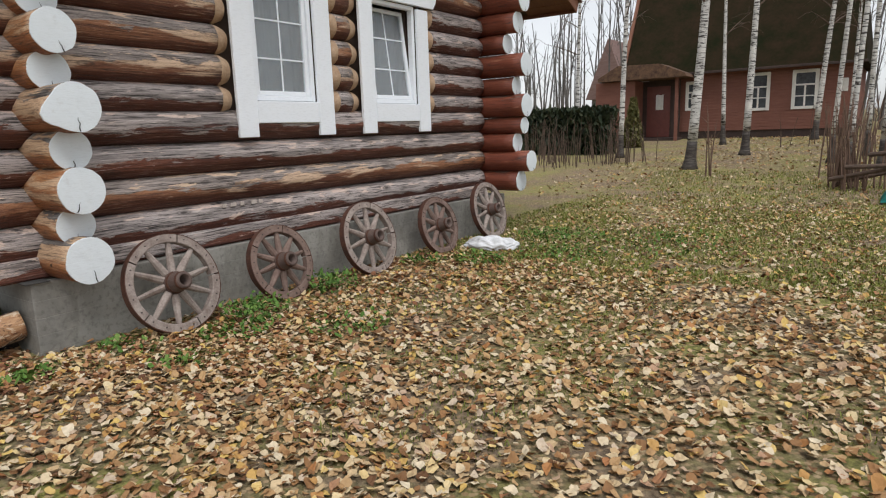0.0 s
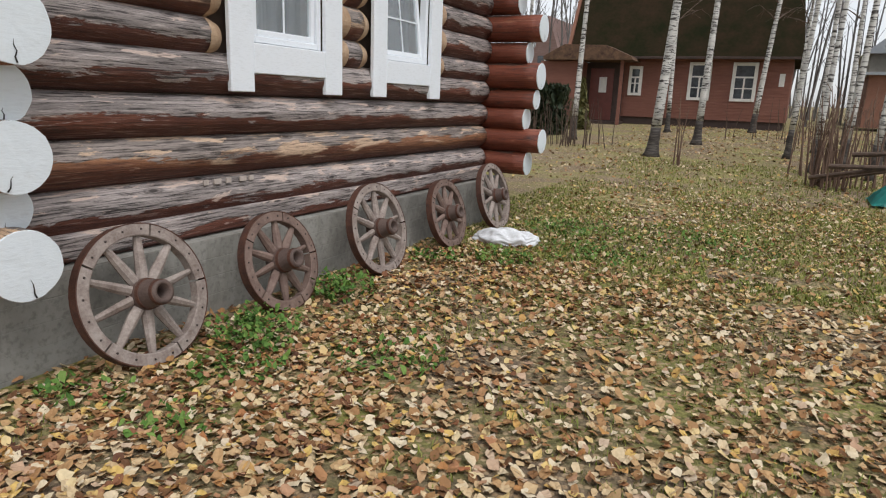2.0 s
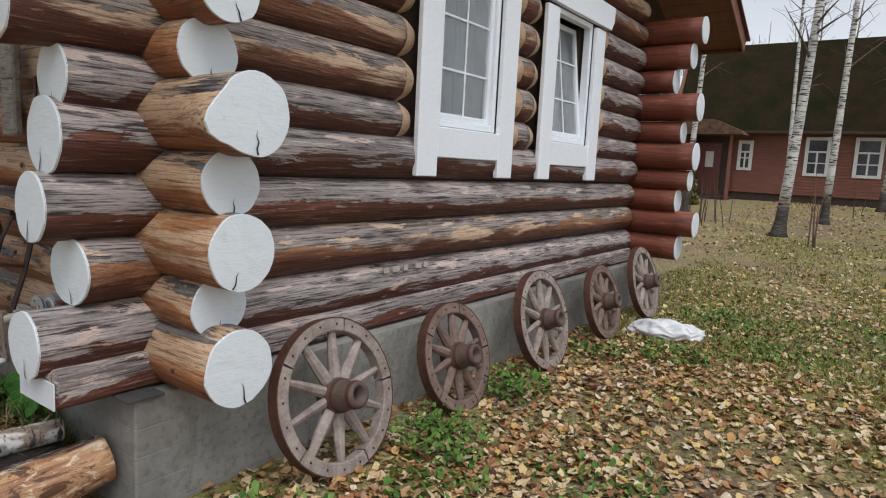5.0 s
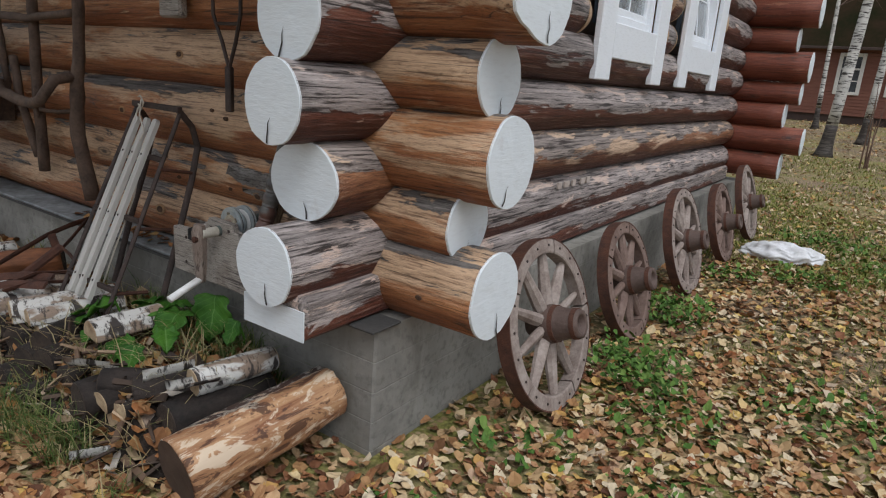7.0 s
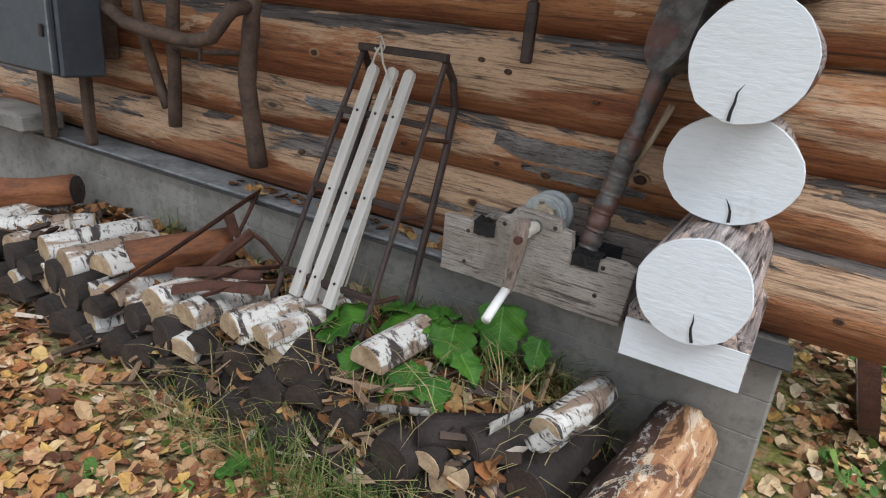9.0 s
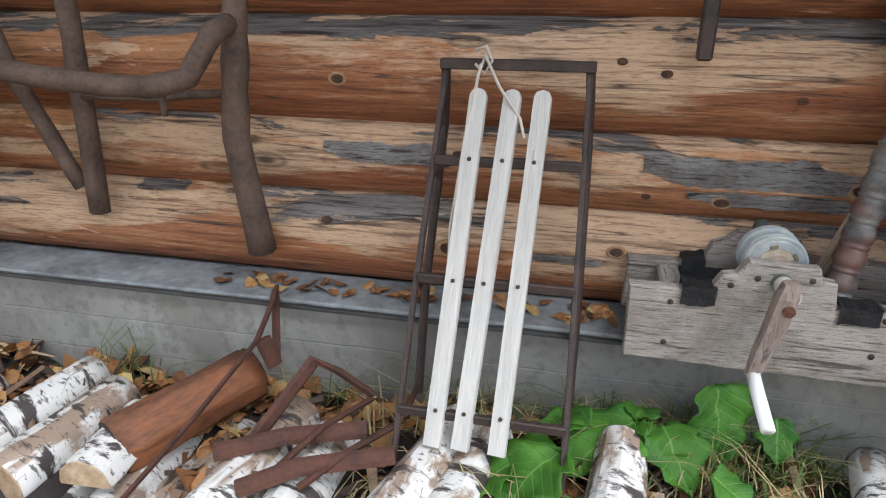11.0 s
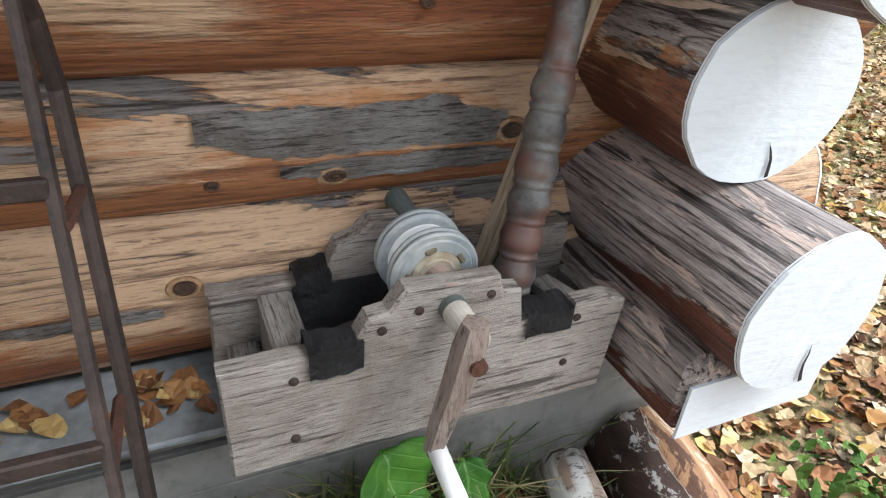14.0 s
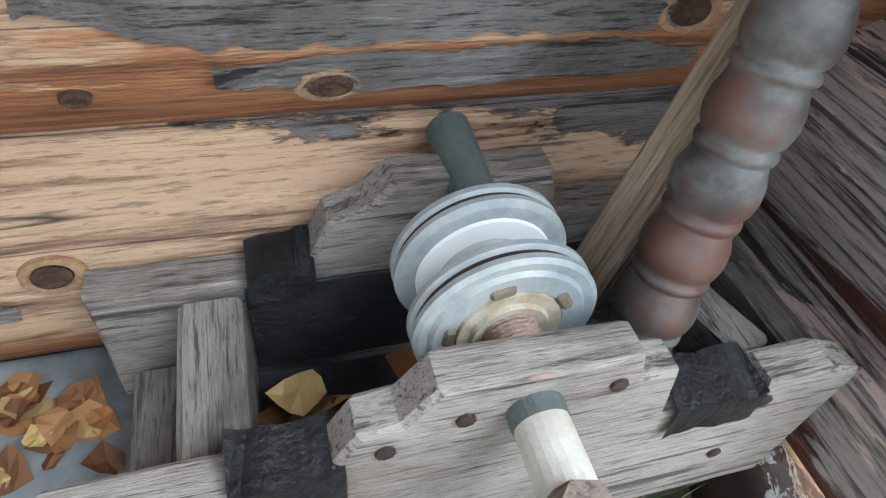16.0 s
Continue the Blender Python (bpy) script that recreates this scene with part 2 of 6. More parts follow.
def half_peeled_log():
    """Bark torn off one side: bare orange wood there, dark bark with white mould on the other, ragged white bast along the tear."""
    n = Nodes("half_peeled_log", 0.6)
    tear = n.noise(n.coords((2.6, 6, 6)), 1.2, 9, 0.70, 0.9)
    grain = n.noise(n.coords((1.4, 26, 26)), 1.0, 7, 0.65, 0.4)
    spots = n.noise(n.coords((22, 26, 26)), 1.0, 5, 0.7)
    tex = n.add("ShaderNodeTexCoord")
    split = n.add("ShaderNodeSeparateXYZ")
    n.link(tex.outputs["Object"], split.inputs[0])
    side = n.maths("ADD", n.maths("SUBTRACT", n.maths("MULTIPLY", split.outputs["Y"], 2.2), n.maths("MULTIPLY", split.outputs["Z"], 1.1)), n.maths("MULTIPLY", tear, 1.3))
    wood = n.mix(n.ramp(grain, [(0.34, 0.0), (0.62, 1.0)]), (0.22, 0.085, 0.035), (0.52, 0.31, 0.16))
    patch = n.noise(n.coords((3.0, 7, 7)), 1.4, 9, 0.7, 1.2)
    wood = n.mix(n.ramp(patch, [(0.55, 0.0), (0.57, 0.85)]), wood, (0.66, 0.54, 0.40))
    wood = n.mix(n.ramp(patch, [(0.445, 0.9), (0.475, 0.0)]), wood, (0.075, 0.030, 0.016))
    bark = n.mix(n.ramp(tear, [(0.4, 0.0), (0.6, 1.0)]), (0.014, 0.009, 0.008), (0.060, 0.032, 0.022))
    bark = n.mix(n.ramp(spots, [(0.57, 0.0), (0.62, 0.8)]), bark, (0.52, 0.50, 0.47))
    c = n.mix(n.ramp(side, [(0.60, 0.0), (0.61, 1.0)]), wood, (0.64, 0.56, 0.45))
    c = n.mix(n.ramp(side, [(0.635, 0.0), (0.645, 1.0)]), c, bark)
    n.bump(n.maths("ADD", n.maths("MULTIPLY", tear, 0.6), n.maths("ADD", n.maths("MULTIPLY", spots, 0.3), n.ramp(side, [(0.60, 0.0), (0.64, 0.6)]))), 0.8, 0.016)
    return n.colour(c)


M_PEEL = half_peeled_log()


def litter_ground():
    """Trodden soil with short grass and a carpet of broken leaves, seen between the real ones."""
    n = Nodes("leafy_lawn", 0.95)
    at = n.coords((1, 1, 1), False)
    big = n.noise(at, 0.55, 4, 0.6)
    mid = n.noise(at, 3.0, 5, 0.65)
    fine = n.noise(at, 28.0, 5, 0.7)
    cell = n.add("ShaderNodeTexVoronoi", Scale=24.0)
    n.link(at, cell.inputs["Vector"])
    grass = n.mix(n.ramp(fine, [(0.35, 0.0), (0.65, 1.0)]), (0.10, 0.105, 0.022), (0.29, 0.275, 0.07))
    soil = n.mix(n.ramp(fine, [(0.35, 0.0), (0.65, 1.0)]), (0.08, 0.055, 0.034), (0.26, 0.19, 0.12))
    leaf = n.mix(cell.outputs["Color"], (0.24, 0.14, 0.066), (0.52, 0.39, 0.23))
    c = n.mix(n.ramp(n.maths("ADD", n.maths("MULTIPLY", big, 0.6), n.maths("MULTIPLY", mid, 0.4)), [(0.43, 0.0), (0.58, 1.0)]), soil, grass)
    c = n.mix(n.ramp(cell.outputs["Distance"], [(0.32, 0.85), (0.48, 0.0)]), c, leaf)
    n.bump(fine, 0.8, 0.03)
    return n.colour(c)


M_GROUND = litter_ground()


def island_tint(name, stops, rough=0.7, trans=0.0):
    """A colour for each loose piece of a mesh."""
    n = Nodes(name, rough)
    geo = n.add("ShaderNodeNewGeometry")
    c = n.ramp(geo.outputs["Random Per Island"], stops)
    v = n.noise(n.coords((40, 40, 40), False), 1.0, 3)
    c = n.mix(0.35, c, n.ramp(v, [(0.3, 0.45), (0.7, 1.1)]), "MULTIPLY")
    n.bsdf.inputs["Subsurface Weight"].default_value = 0.0
    n.bsdf.inputs["Specular IOR Level"].default_value = 0.3
    return n.colour(c)


M_LEAF = island_tint("fallen_leaves", [(0.0, (0.13, 0.06, 0.026)), (0.14, (0.30, 0.155, 0.062)), (0.32, (0.45, 0.28, 0.13)), (0.52, (0.58, 0.44, 0.26)),
                                       (0.70, (0.66, 0.56, 0.40)), (0.82, (0.62, 0.43, 0.13)), (0.90, (0.36, 0.15, 0.055)), (1.0, (0.56, 0.46, 0.34))])
M_HEAPLEAF = island_tint("brown_heap_leaves", [(0.0, (0.10, 0.045, 0.02)), (0.3, (0.22, 0.10, 0.04)), (0.55, (0.36, 0.19, 0.075)), (0.8, (0.30, 0.12, 0.04)), (0.92, (0.50, 0.36, 0.14)), (1.0, (0.42, 0.32, 0.20))])
M_DAMPLEAF = island_tint("damp_brown_leaves", [(0.0, (0.08, 0.034, 0.018)), (0.22, (0.22, 0.092, 0.042)), (0.45, (0.38, 0.195, 0.085)), (0.66, (0.52, 0.35, 0.19)), (0.78, (0.32, 0.115, 0.045)), (0.90, (0.56, 0.37, 0.11)), (1.0, (0.60, 0.50, 0.37))])
M_GRASS = island_tint("grass_blades", [(0.0, (0.10, 0.135, 0.022)), (0.4, (0.18, 0.21, 0.035)), (0.75, (0.26, 0.27, 0.06)), (1.0, (0.40, 0.34, 0.14))])
M_WEED = island_tint("green_weeds", [(0.0, (0.045, 0.105, 0.016)), (0.5, (0.085, 0.175, 0.028)), (1.0, (0.17, 0.26, 0.055))])
M_DRYGRASS = island_tint("dry_grass", [(0.0, (0.30, 0.22, 0.11)), (0.5, (0.38, 0.31, 0.17)), (1.0, (0.16, 0.17, 0.05))])


def veined_leaf():
    """Broad leaf, rib along local x: pale veins that branch off it, mottled green."""
    n = Nodes("burdock_leaf", 0.6)
    n.bsdf.inputs["Specular IOR Level"].default_value = 0.25
    tex = n.add("ShaderNodeTexCoord")
    split = n.add("ShaderNodeSeparateXYZ")
    n.link(tex.outputs["Object"], split.inputs[0])
    across = n.maths("ABSOLUTE", split.outputs["Y"])
    veins = n.maths("FRACT", n.maths("MULTIPLY", n.maths("SUBTRACT", split.outputs["X"], n.maths("MULTIPLY", across, 0.8)), 32.0))
    line = n.ramp(veins, [(0.0, 1.0), (0.10, 0.0), (0.90, 0.0), (1.0, 1.0)])
    rib = n.ramp(across, [(0.0015, 1.0), (0.004, 0.0)])
    mottle = n.noise(n.coords((9, 9, 9)), 1.0, 5, 0.65)
    c = n.mix(n.ramp(mottle, [(0.35, 0.0), (0.65, 1.0)]), (0.022, 0.082, 0.009), (0.060, 0.160, 0.016))
    c = n.mix(n.maths("MULTIPLY", line, 0.45), c, (0.10, 0.22, 0.045))
    c = n.mix(n.maths("MULTIPLY", rib, 0.7), c, (0.15, 0.27, 0.08))
    n.bump(n.maths("ADD", mottle, n.maths("MULTIPLY", line, -0.6)), 0.5, 0.004)
    return n.colour(c)


M_BURDOCK = veined_leaf()


# ---- shapes ----
def at(x, y, z, rx=0, ry=0, rz=0):
    return pose(U * x, U * y, U * z, rx, ry, rz)


def root(name, x=0, y=0, z=0, rx=0, ry=0, rz=0):
    """An Empty at a place of the plan; what is under it is in units of the plan."""
    ob = new(name)
    ob.matrix_basis = at(x, y, z, rx, ry, rz) @ Matrix.Scale(U, 4)
    return ob


def part(name, bm, material, parent, label="", m=None, smooth=False):
    """Links a bmesh as one mesh object under a thing or a part."""
    mesh = bpy.data.meshes.new(name)
    bmesh.ops.recalc_face_normals(bm, faces=bm.faces)
    bm.to_mesh(mesh)
    bm.free()
    for one in (material if isinstance(material, (list, tuple)) else [material]):
        mesh.materials.append(one)
    if smooth:
        mesh.shade_smooth()
    return placed(name, mesh, parent, label, m)


def placed(name, mesh, parent, label="", m=None):
    ob = new(name, mesh)
    ob.parent = parent
    if m is not None:
        ob.matrix_basis = m
    if label:
        ob["label"] = label
    return ob


def lone(name, bm, material, x=0, y=0, z=0, rx=0, ry=0, rz=0, smooth=False):
    """A thing that is one mesh."""
    ob = part(name, bm, material, None, "", None, smooth)
    ob.matrix_basis = at(x, y, z, rx, ry, rz) @ Matrix.Scale(U, 4)
    return ob


def box(bm, lo, hi, bevel=0.0, m=None):
    size = [b - a for a, b in zip(lo, hi)]
    mid = [(a + b) / 2 for a, b in zip(lo, hi)]
    made = bmesh.ops.create_cube(bm, size=1.0, matrix=Matrix.Translation(mid) @ Matrix.Diagonal((*size, 1)))
    verts = made["verts"]
    if bevel:
        edges = list({e for v in verts for e in v.link_edges})
        out = bmesh.ops.bevel(bm, geom=edges, offset=bevel, segments=1, affect="EDGES", profile=0.5)
        verts = list({v for f in out["faces"] for v in f.verts} | {v for v in verts if v.is_valid})
    if m is not None:
        bmesh.ops.transform(bm, matrix=m, verts=verts)
    return bm


def new_box(lo, hi, bevel=0.0, m=None):
    return box(bmesh.new(), lo, hi, bevel, m)


def tube(bm, points, radii, n=10, flat=1.0, cap=True):
    """A round bar through the points; flat squeezes it across."""
    pts = [Vector(p) for p in points]
    if isinstance(radii, (int, float)):
        radii = [radii] * len(pts)
    rings, side = [], None
    for i, p in enumerate(pts):
        way = (pts[min(i + 1, len(pts) - 1)] - pts[max(i - 1, 0)]).normalized()
        if side is None:
            side = way.orthogonal().normalized()
        side = (side - way * side.dot(way)).normalized()
        other = way.cross(side)
        rings.append([bm.verts.new(p + radii[i] * (math.cos(a) * side + flat * math.sin(a) * other))
                      for a in (2 * math.pi * k / n for k in range(n))])
    for a, b in zip(rings, rings[1:]):
        for k in range(n):
            bm.faces.new((a[k], a[(k + 1) % n], b[(k + 1) % n], b[k]))
    if cap:
        bm.faces.new(rings[0])
        bm.faces.new(list(reversed(rings[-1])))
    return bm


def lathe(bm, profile, n=24, m=None):
    """Turns (radius, height) pairs round z; a radius of 0 closes the end."""
    rings = []
    for r, h in profile:
        if r < 1e-5:
            rings.append([bm.verts.new((0, 0, h))])
        else:
            rings.append([bm.verts.new((r * math.cos(2 * math.pi * k / n), r * math.sin(2 * math.pi * k / n), h)) for k in range(n)])
    for a, b in zip(rings, rings[1:]):
        for k in range(n):
            k2 = (k + 1) % n
            if len(a) == 1 and len(b) > 1:
                bm.faces.new((a[0], b[k], b[k2]))
            elif len(b) == 1 and len(a) > 1:
                bm.faces.new((a[k], b[0], a[k2]))
            elif len(a) > 1:
                bm.faces.new((a[k], a[k2], b[k2], b[k]))
    if m is not None:
        bmesh.ops.transform(bm, matrix=m, verts=[v for ring in rings for v in ring])
    return bm


def outline(r, seed, wide=1.0, tall=1.0, lump=None, n=32):
    """The uneven round of a log's cross-section, as (y, z) pairs."""
    pts = []
    for k in range(n):
        a = 2 * math.pi * k / n
        q = r * (1 + 0.045 * noise.noise((2 * math.cos(a), 2 * math.sin(a), seed * 3.7)) + 0.02 * noise.noise((5 * math.cos(a), 5 * math.sin(a), seed)))
        if lump:
            d = (a - lump[0] + math.pi) % (2 * math.pi) - math.pi
            q *= 1 + lump[1] * math.exp(-(d / lump[2]) ** 2)
        pts.append((q * wide * math.cos(a), q * tall * math.sin(a)))
    return pts


def log_body(length, r0, r1, seed, wide=1.0, tall=1.0, lump=None, step=0.14, n=32, rough=0.022):
    """A log along +x from 0; lump swells its first end only. Gives the bmesh and its first outline."""
    bm = bmesh.new()
    count = max(2, int(length / step))
    rings = []
    first = None
    for i in range(count + 1):
        t = i / count
        x = t * length
        fade = math.exp(-(x / 0.16) ** 2)
        shape = outline(1.0, seed, 1 + (wide - 1) * fade, 1 + (tall - 1) * fade, (lump[0], lump[1] * fade, lump[2]) if lump else None, n)
        r = r0 + (r1 - r0) * t
        ring = []
        for k, (y, z) in enumerate(shape):
            w = 1 + rough * (noise.noise((x * 1.1, y * 2.2, z * 2.2 + seed * 7.1)) + 0.7 * noise.noise((x * 3.5, y * 6, z * 6 + seed)))
            if i == 0:
                w = 1.0
            ring.append((y * r * w, z * r * w))
        if i == 0:
            first = ring
        rings.append([bm.verts.new((x, y, z)) for y, z in ring])
    for a, b in zip(rings, rings[1:]):
        for k in range(n):
            bm.faces.new((a[k], b[k], b[(k + 1) % n], a[(k + 1) % n]))
    bm.faces.new(rings[0])
    bm.faces.new(list(reversed(rings[-1])))
    return bm, first


def end_paint(first, seed, thick=0.006, crack=True):
    """A skin of paint on the sawn end, with a dark drying crack."""
    bm = bmesh.new()
    inner = [bm.verts.new((0.004, y * 1.004, z * 1.004)) for y, z in first]
    edge = [bm.verts.new((-thick, y * 0.99, z * 0.99)) for y, z in first]
    mid = [bm.verts.new((-thick - 0.002 * (1 + noise.noise((y * 9, z * 9, seed))), y * 0.5, z * 0.5)) for y, z in first]
    hub = bm.verts.new((-thick - 0.001, 0, 0))
    n = len(first)
    for k in range(n):
        j = (k + 1) % n
        bm.faces.new((inner[k], inner[j], edge[j], edge[k]))
        bm.faces.new((edge[k], edge[j], mid[j], mid[k]))
        bm.faces.new((mid[k], mid[j], hub))
    if crack:
        rnd = random.Random(seed)
        a = math.radians(-90 + rnd.uniform(-22, 22))
        r = max(abs(z) for _, z in first)
        x = -thick - 0.0055
        length = rnd.uniform(0.42, 0.68)
        pts = []
        for i in range(5):
            d = r * (0.95 - length * i / 4)
            off = rnd.uniform(-0.006, 0.006)
            pts.append((d * math.cos(a) - off * math.sin(a), d * math.sin(a) + off * math.cos(a), 0.0045 * (1 - i / 4) ** 0.6 + 0.0004))
        for (y0, z0, w0), (y1, z1, w1) in zip(pts, pts[1:]):
            c, s = math.cos(a), math.sin(a)
            quad = [bm.verts.new((x, y0 - s * w0, z0 + c * w0)), bm.verts.new((x, y1 - s * w1, z1 + c * w1)),
                    bm.verts.new((x, y1 + s * w1, z1 - c * w1)), bm.verts.new((x, y0 + s * w0, z0 - c * w0))]
            bm.faces.new(quad).material_index = 1
    return bm


M_CRACK = plain("dark_crack", (0.012, 0.01, 0.009), (0.02, 0.016, 0.014))


def wall_log(parent, m, length, r0, r1, seed, material, painted=True, crack=True, label="", **shape):
    bm, first = log_body(length, r0, r1, seed, **shape)
    log = part("log", bm, material, parent, label, m, True)
    if painted:
        part("painted_end", end_paint(first, seed, crack=crack), [M_ENDPAINT, M_CRACK], log, "white-painted sawn end")
    return log


def ground_z(x, y):
    rise = 0.036 * max(0.0, y - 14.0) if y < 40 else 0.936 + 0.01 * (y - 40)
    return -0.17 + rise + 0.025 * noise.noise((x * 0.35, y * 0.35, 0)) + 0.012 * noise.noise((x * 1.7, y * 1.7, 3))


# ---- ground ----
def build_ground():
    def steps(lo, hi, fine):
        vals, v, s = [], lo, fine
        while v < hi:
            vals.append(v)
            v += fine
        out, s = [hi], fine
        while out[-1] < 1500:
            s *= 1.35
            out.append(out[-1] + s)
        back, s = [lo], fine
        while back[-1] > -1500:
            s *= 1.35
            back.append(back[-1] - s)
        return sorted(set(back + vals + out))
    xs, ys = steps(-11.0, 4.0, 0.16), steps(-1.5, 12.0, 0.16)
    verts = [(x, y, ground_z(x, y)) for y in ys for x in xs]
    w = len(xs)
    faces = [(j * w + i, j * w + i + 1, (j + 1) * w + i + 1, (j + 1) * w + i) for j in range(len(ys) - 1) for i in range(w - 1)]
    mesh = bpy.data.meshes.new("ground")
    mesh.from_pydata(verts, [], faces)
    mesh.materials.append(M_GROUND)
    mesh.shade_smooth()
    ob = new("ground", mesh)
    ob.matrix_basis = Matrix.Scale(U, 4)
    return tagged(ob, "leaf-strewn lawn with bare soil and short grass", "ground", kind="structure")


build_ground()

M_SAWN = plain("pale_orange_sawn_wood", (0.50, 0.36, 0.24), (0.30, 0.18, 0.10), 7.0, 0.8, 0, 0.5)
M_MARK = plain("pale_chalk", (0.36, 0.30, 0.26), (0.52, 0.45, 0.40), 30.0)

# ---- log house ----
X_AXIS, Y_AXIS, Y_FAR = -5.72, 2.33, 9.1     # axes of the three walls

M_LEDGEDARK = plain("dark_felt_edge", (0.03, 0.03, 0.03), (0.06, 0.058, 0.055), 9.0)
foundation = root("foundation")
tagged(foundation, "grey concrete plinth under the log walls", "foundation", kind="structure")
bm = bmesh.new()
plan = [(-13.5, 2.02), (-5.47, 2.02), (-5.46, 2.03), (-5.46, 9.34), (-5.92, 9.34), (-5.92, 2.5), (-13.5, 2.5)]
low, top = [[bm.verts.new((x, y, z)) for x, y in plan] for z in (-0.6, 0.415)]
bm.faces.new(low[::-1]), bm.faces.new(top)
for k in range(7):
    bm.faces.new((low[k], low[(k + 1) % 7], top[(k + 1) % 7], top[k]))
part("plinth_wall", bm, M_CONCRETE, foundation)
part("ledge", new_box((-13.5, 2.0, 0.419), (-5.93, 2.22, 0.434), 0.004), M_LEDGE, foundation, "stained pale roofing felt strip on the ledge")
part("felt_edge", new_box((-13.5, 1.985, 0.408), (-5.94, 1.998, 0.42), 0.002), M_LEDGEDARK, foundation, "thin dark strip along the front of the ledge")
part("felt_scrap", new_box((-5.78, 1.975, 0.417), (-5.44, 2.16, 0.428), 0.003), M_LEDGEDARK, foundation, "torn dark roofing felt under the corner logs")
part("plinth_wall", new_box((-13.5, 8.9, -0.6), (-5.925, 9.35, 0.455), 0.012), M_CONCRETE, foundation)

EAST = [  # z of the axis, y of the sawn end, radius, width and height of the end, shift of the end in x
    (0.698, 1.675, 0.155, 1.0, 0.99, -0.017), (1.006, 1.875, 0.155, 1.20, 1.0, -0.023), (1.305, 1.722, 0.152, 0.98, 1.02, -0.024), (1.62, 1.78, 0.16, 1.0, 1.08, -0.01),
    (1.88, 1.815, 0.145, 0.95, 1.0, 0), (2.165, 1.60, 0.165, 1.0, 1.16, 0), (2.46, 1.71, 0.155, 1.0, 1.0, 0), (2.76, 1.79, 0.155, 1.0, 1.0, 0),
    (3.06, 1.68, 0.155, 1.0, 1.0, 0), (3.36, 1.75, 0.155, 1.0, 1.0, 0), (3.66, 1.75, 0.155, 1.0, 1.0, 0)]
SOUTH = [  # z of the axis at the corner, x of the sawn end, radius, rise towards the far end
    (0.585, -5.10, 0.185, 0.0), (0.85, -5.26, 0.15, 0.004), (1.133, -5.085, 0.178, 0.0), (1.445, -5.17, 0.155, 0.0), (1.756, -5.0, 0.185, -0.004),
    (2.043, -5.348, 0.155, 0.0), (2.32, -5.19, 0.165, 0.0), (2.6, -5.4, 0.155, 0.0), (2.9, -5.2, 0.155, 0.0), (3.2, -5.3, 0.155, 0.0), (3.5, -5.2, 0.155, 0.0)]
FAR = [(0.655, -5.0, 0.165), (0.975, -4.81, 0.165), (1.268, -5.06, 0.155), (1.535, -4.93, 0.13), (1.846, -4.885, 0.175), (2.148, -5.07, 0.14),
       (2.47, -4.89, 0.175), (2.80, -5.22, 0.15), (3.11, -5.03, 0.16), (3.42, -4.92, 0.165)]
WINDOWS = [(4.17, 5.54), (6.05, 7.45)]       # outer edges of the casings

wall_east = root("wall_east")
tagged(wall_east, "weathered round-log wall with two white windows", "log wall", kind="structure")
for row, (z, y0, r, wide, tall, aside) in enumerate(EAST):
    cuts = [(y0, 8.92)]
    if 1.7 < z < 3.3:
        cuts = [(y0, 4.03), (5.68, 5.91), (7.59, 8.92)]
    for k, (a, b) in enumerate(cuts):
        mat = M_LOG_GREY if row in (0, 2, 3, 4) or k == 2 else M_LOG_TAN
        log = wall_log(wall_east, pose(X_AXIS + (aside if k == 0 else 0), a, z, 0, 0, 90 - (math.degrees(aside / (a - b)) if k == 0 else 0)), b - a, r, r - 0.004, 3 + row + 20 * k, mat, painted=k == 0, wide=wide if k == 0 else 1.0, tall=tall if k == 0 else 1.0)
        if len(cuts) == 3:
            for x, way, show in ((b - a, 1, k < 2), (0.0, -1, k > 0)):
                if show:
                    bm = lathe(bmesh.new(), [(r * 0.985, -0.006), (r * 0.99, 0.004), (r * 0.93, 0.05), (r * 0.74, 0.125), (0.0, 0.13)], 28, Matrix.Translation((x, 0, 0)) @ Matrix.Rotation(radians(90 * way), 4, "Y"))
                    part("sawn_end", bm, M_SAWN, log, "pale chamfered sawn end beside the window")
# worn chalk marks on the second log
for k, y in enumerate((3.90, 4.0, 4.12, 4.26, 4.36)):
    part('chalk_mark', new_box((-5.598, y, 0.795), (-5.585, y + 0.05 + 0.02 * (k % 2), 0.835), 0.002), M_MARK, wall_east, 'pale worn chalk mark')
# sill beam with a flat white end
bm = bmesh.new()
box(bm, (0, -0.175, -0.075), (7.2, 0.175, 0.10), 0.02)
sill_beam = part("sill_beam", bm, M_LOG_GREY, wall_east, "", pose(X_AXIS - 0.012, 1.72, 0.5, 0, 0, 90))
bm = new_box((-0.006, -0.172, -0.072), (0.0, 0.172, 0.05), 0.0)
part("painted_end", bm, M_ENDPAINT, sill_beam, "white-painted beam end")

wall_south = root("wall_south")
tagged(wall_south, "orange-brown round-log wall above a concrete ledge", "log wall", kind="structure")
for row, (z, x0, r, rise) in enumerate(SOUTH):
    lump = (math.radians(345), 0.42, 0.4) if row == 4 else None
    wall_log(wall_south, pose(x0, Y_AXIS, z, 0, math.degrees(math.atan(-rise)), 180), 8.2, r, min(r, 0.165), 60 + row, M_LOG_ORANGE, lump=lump)

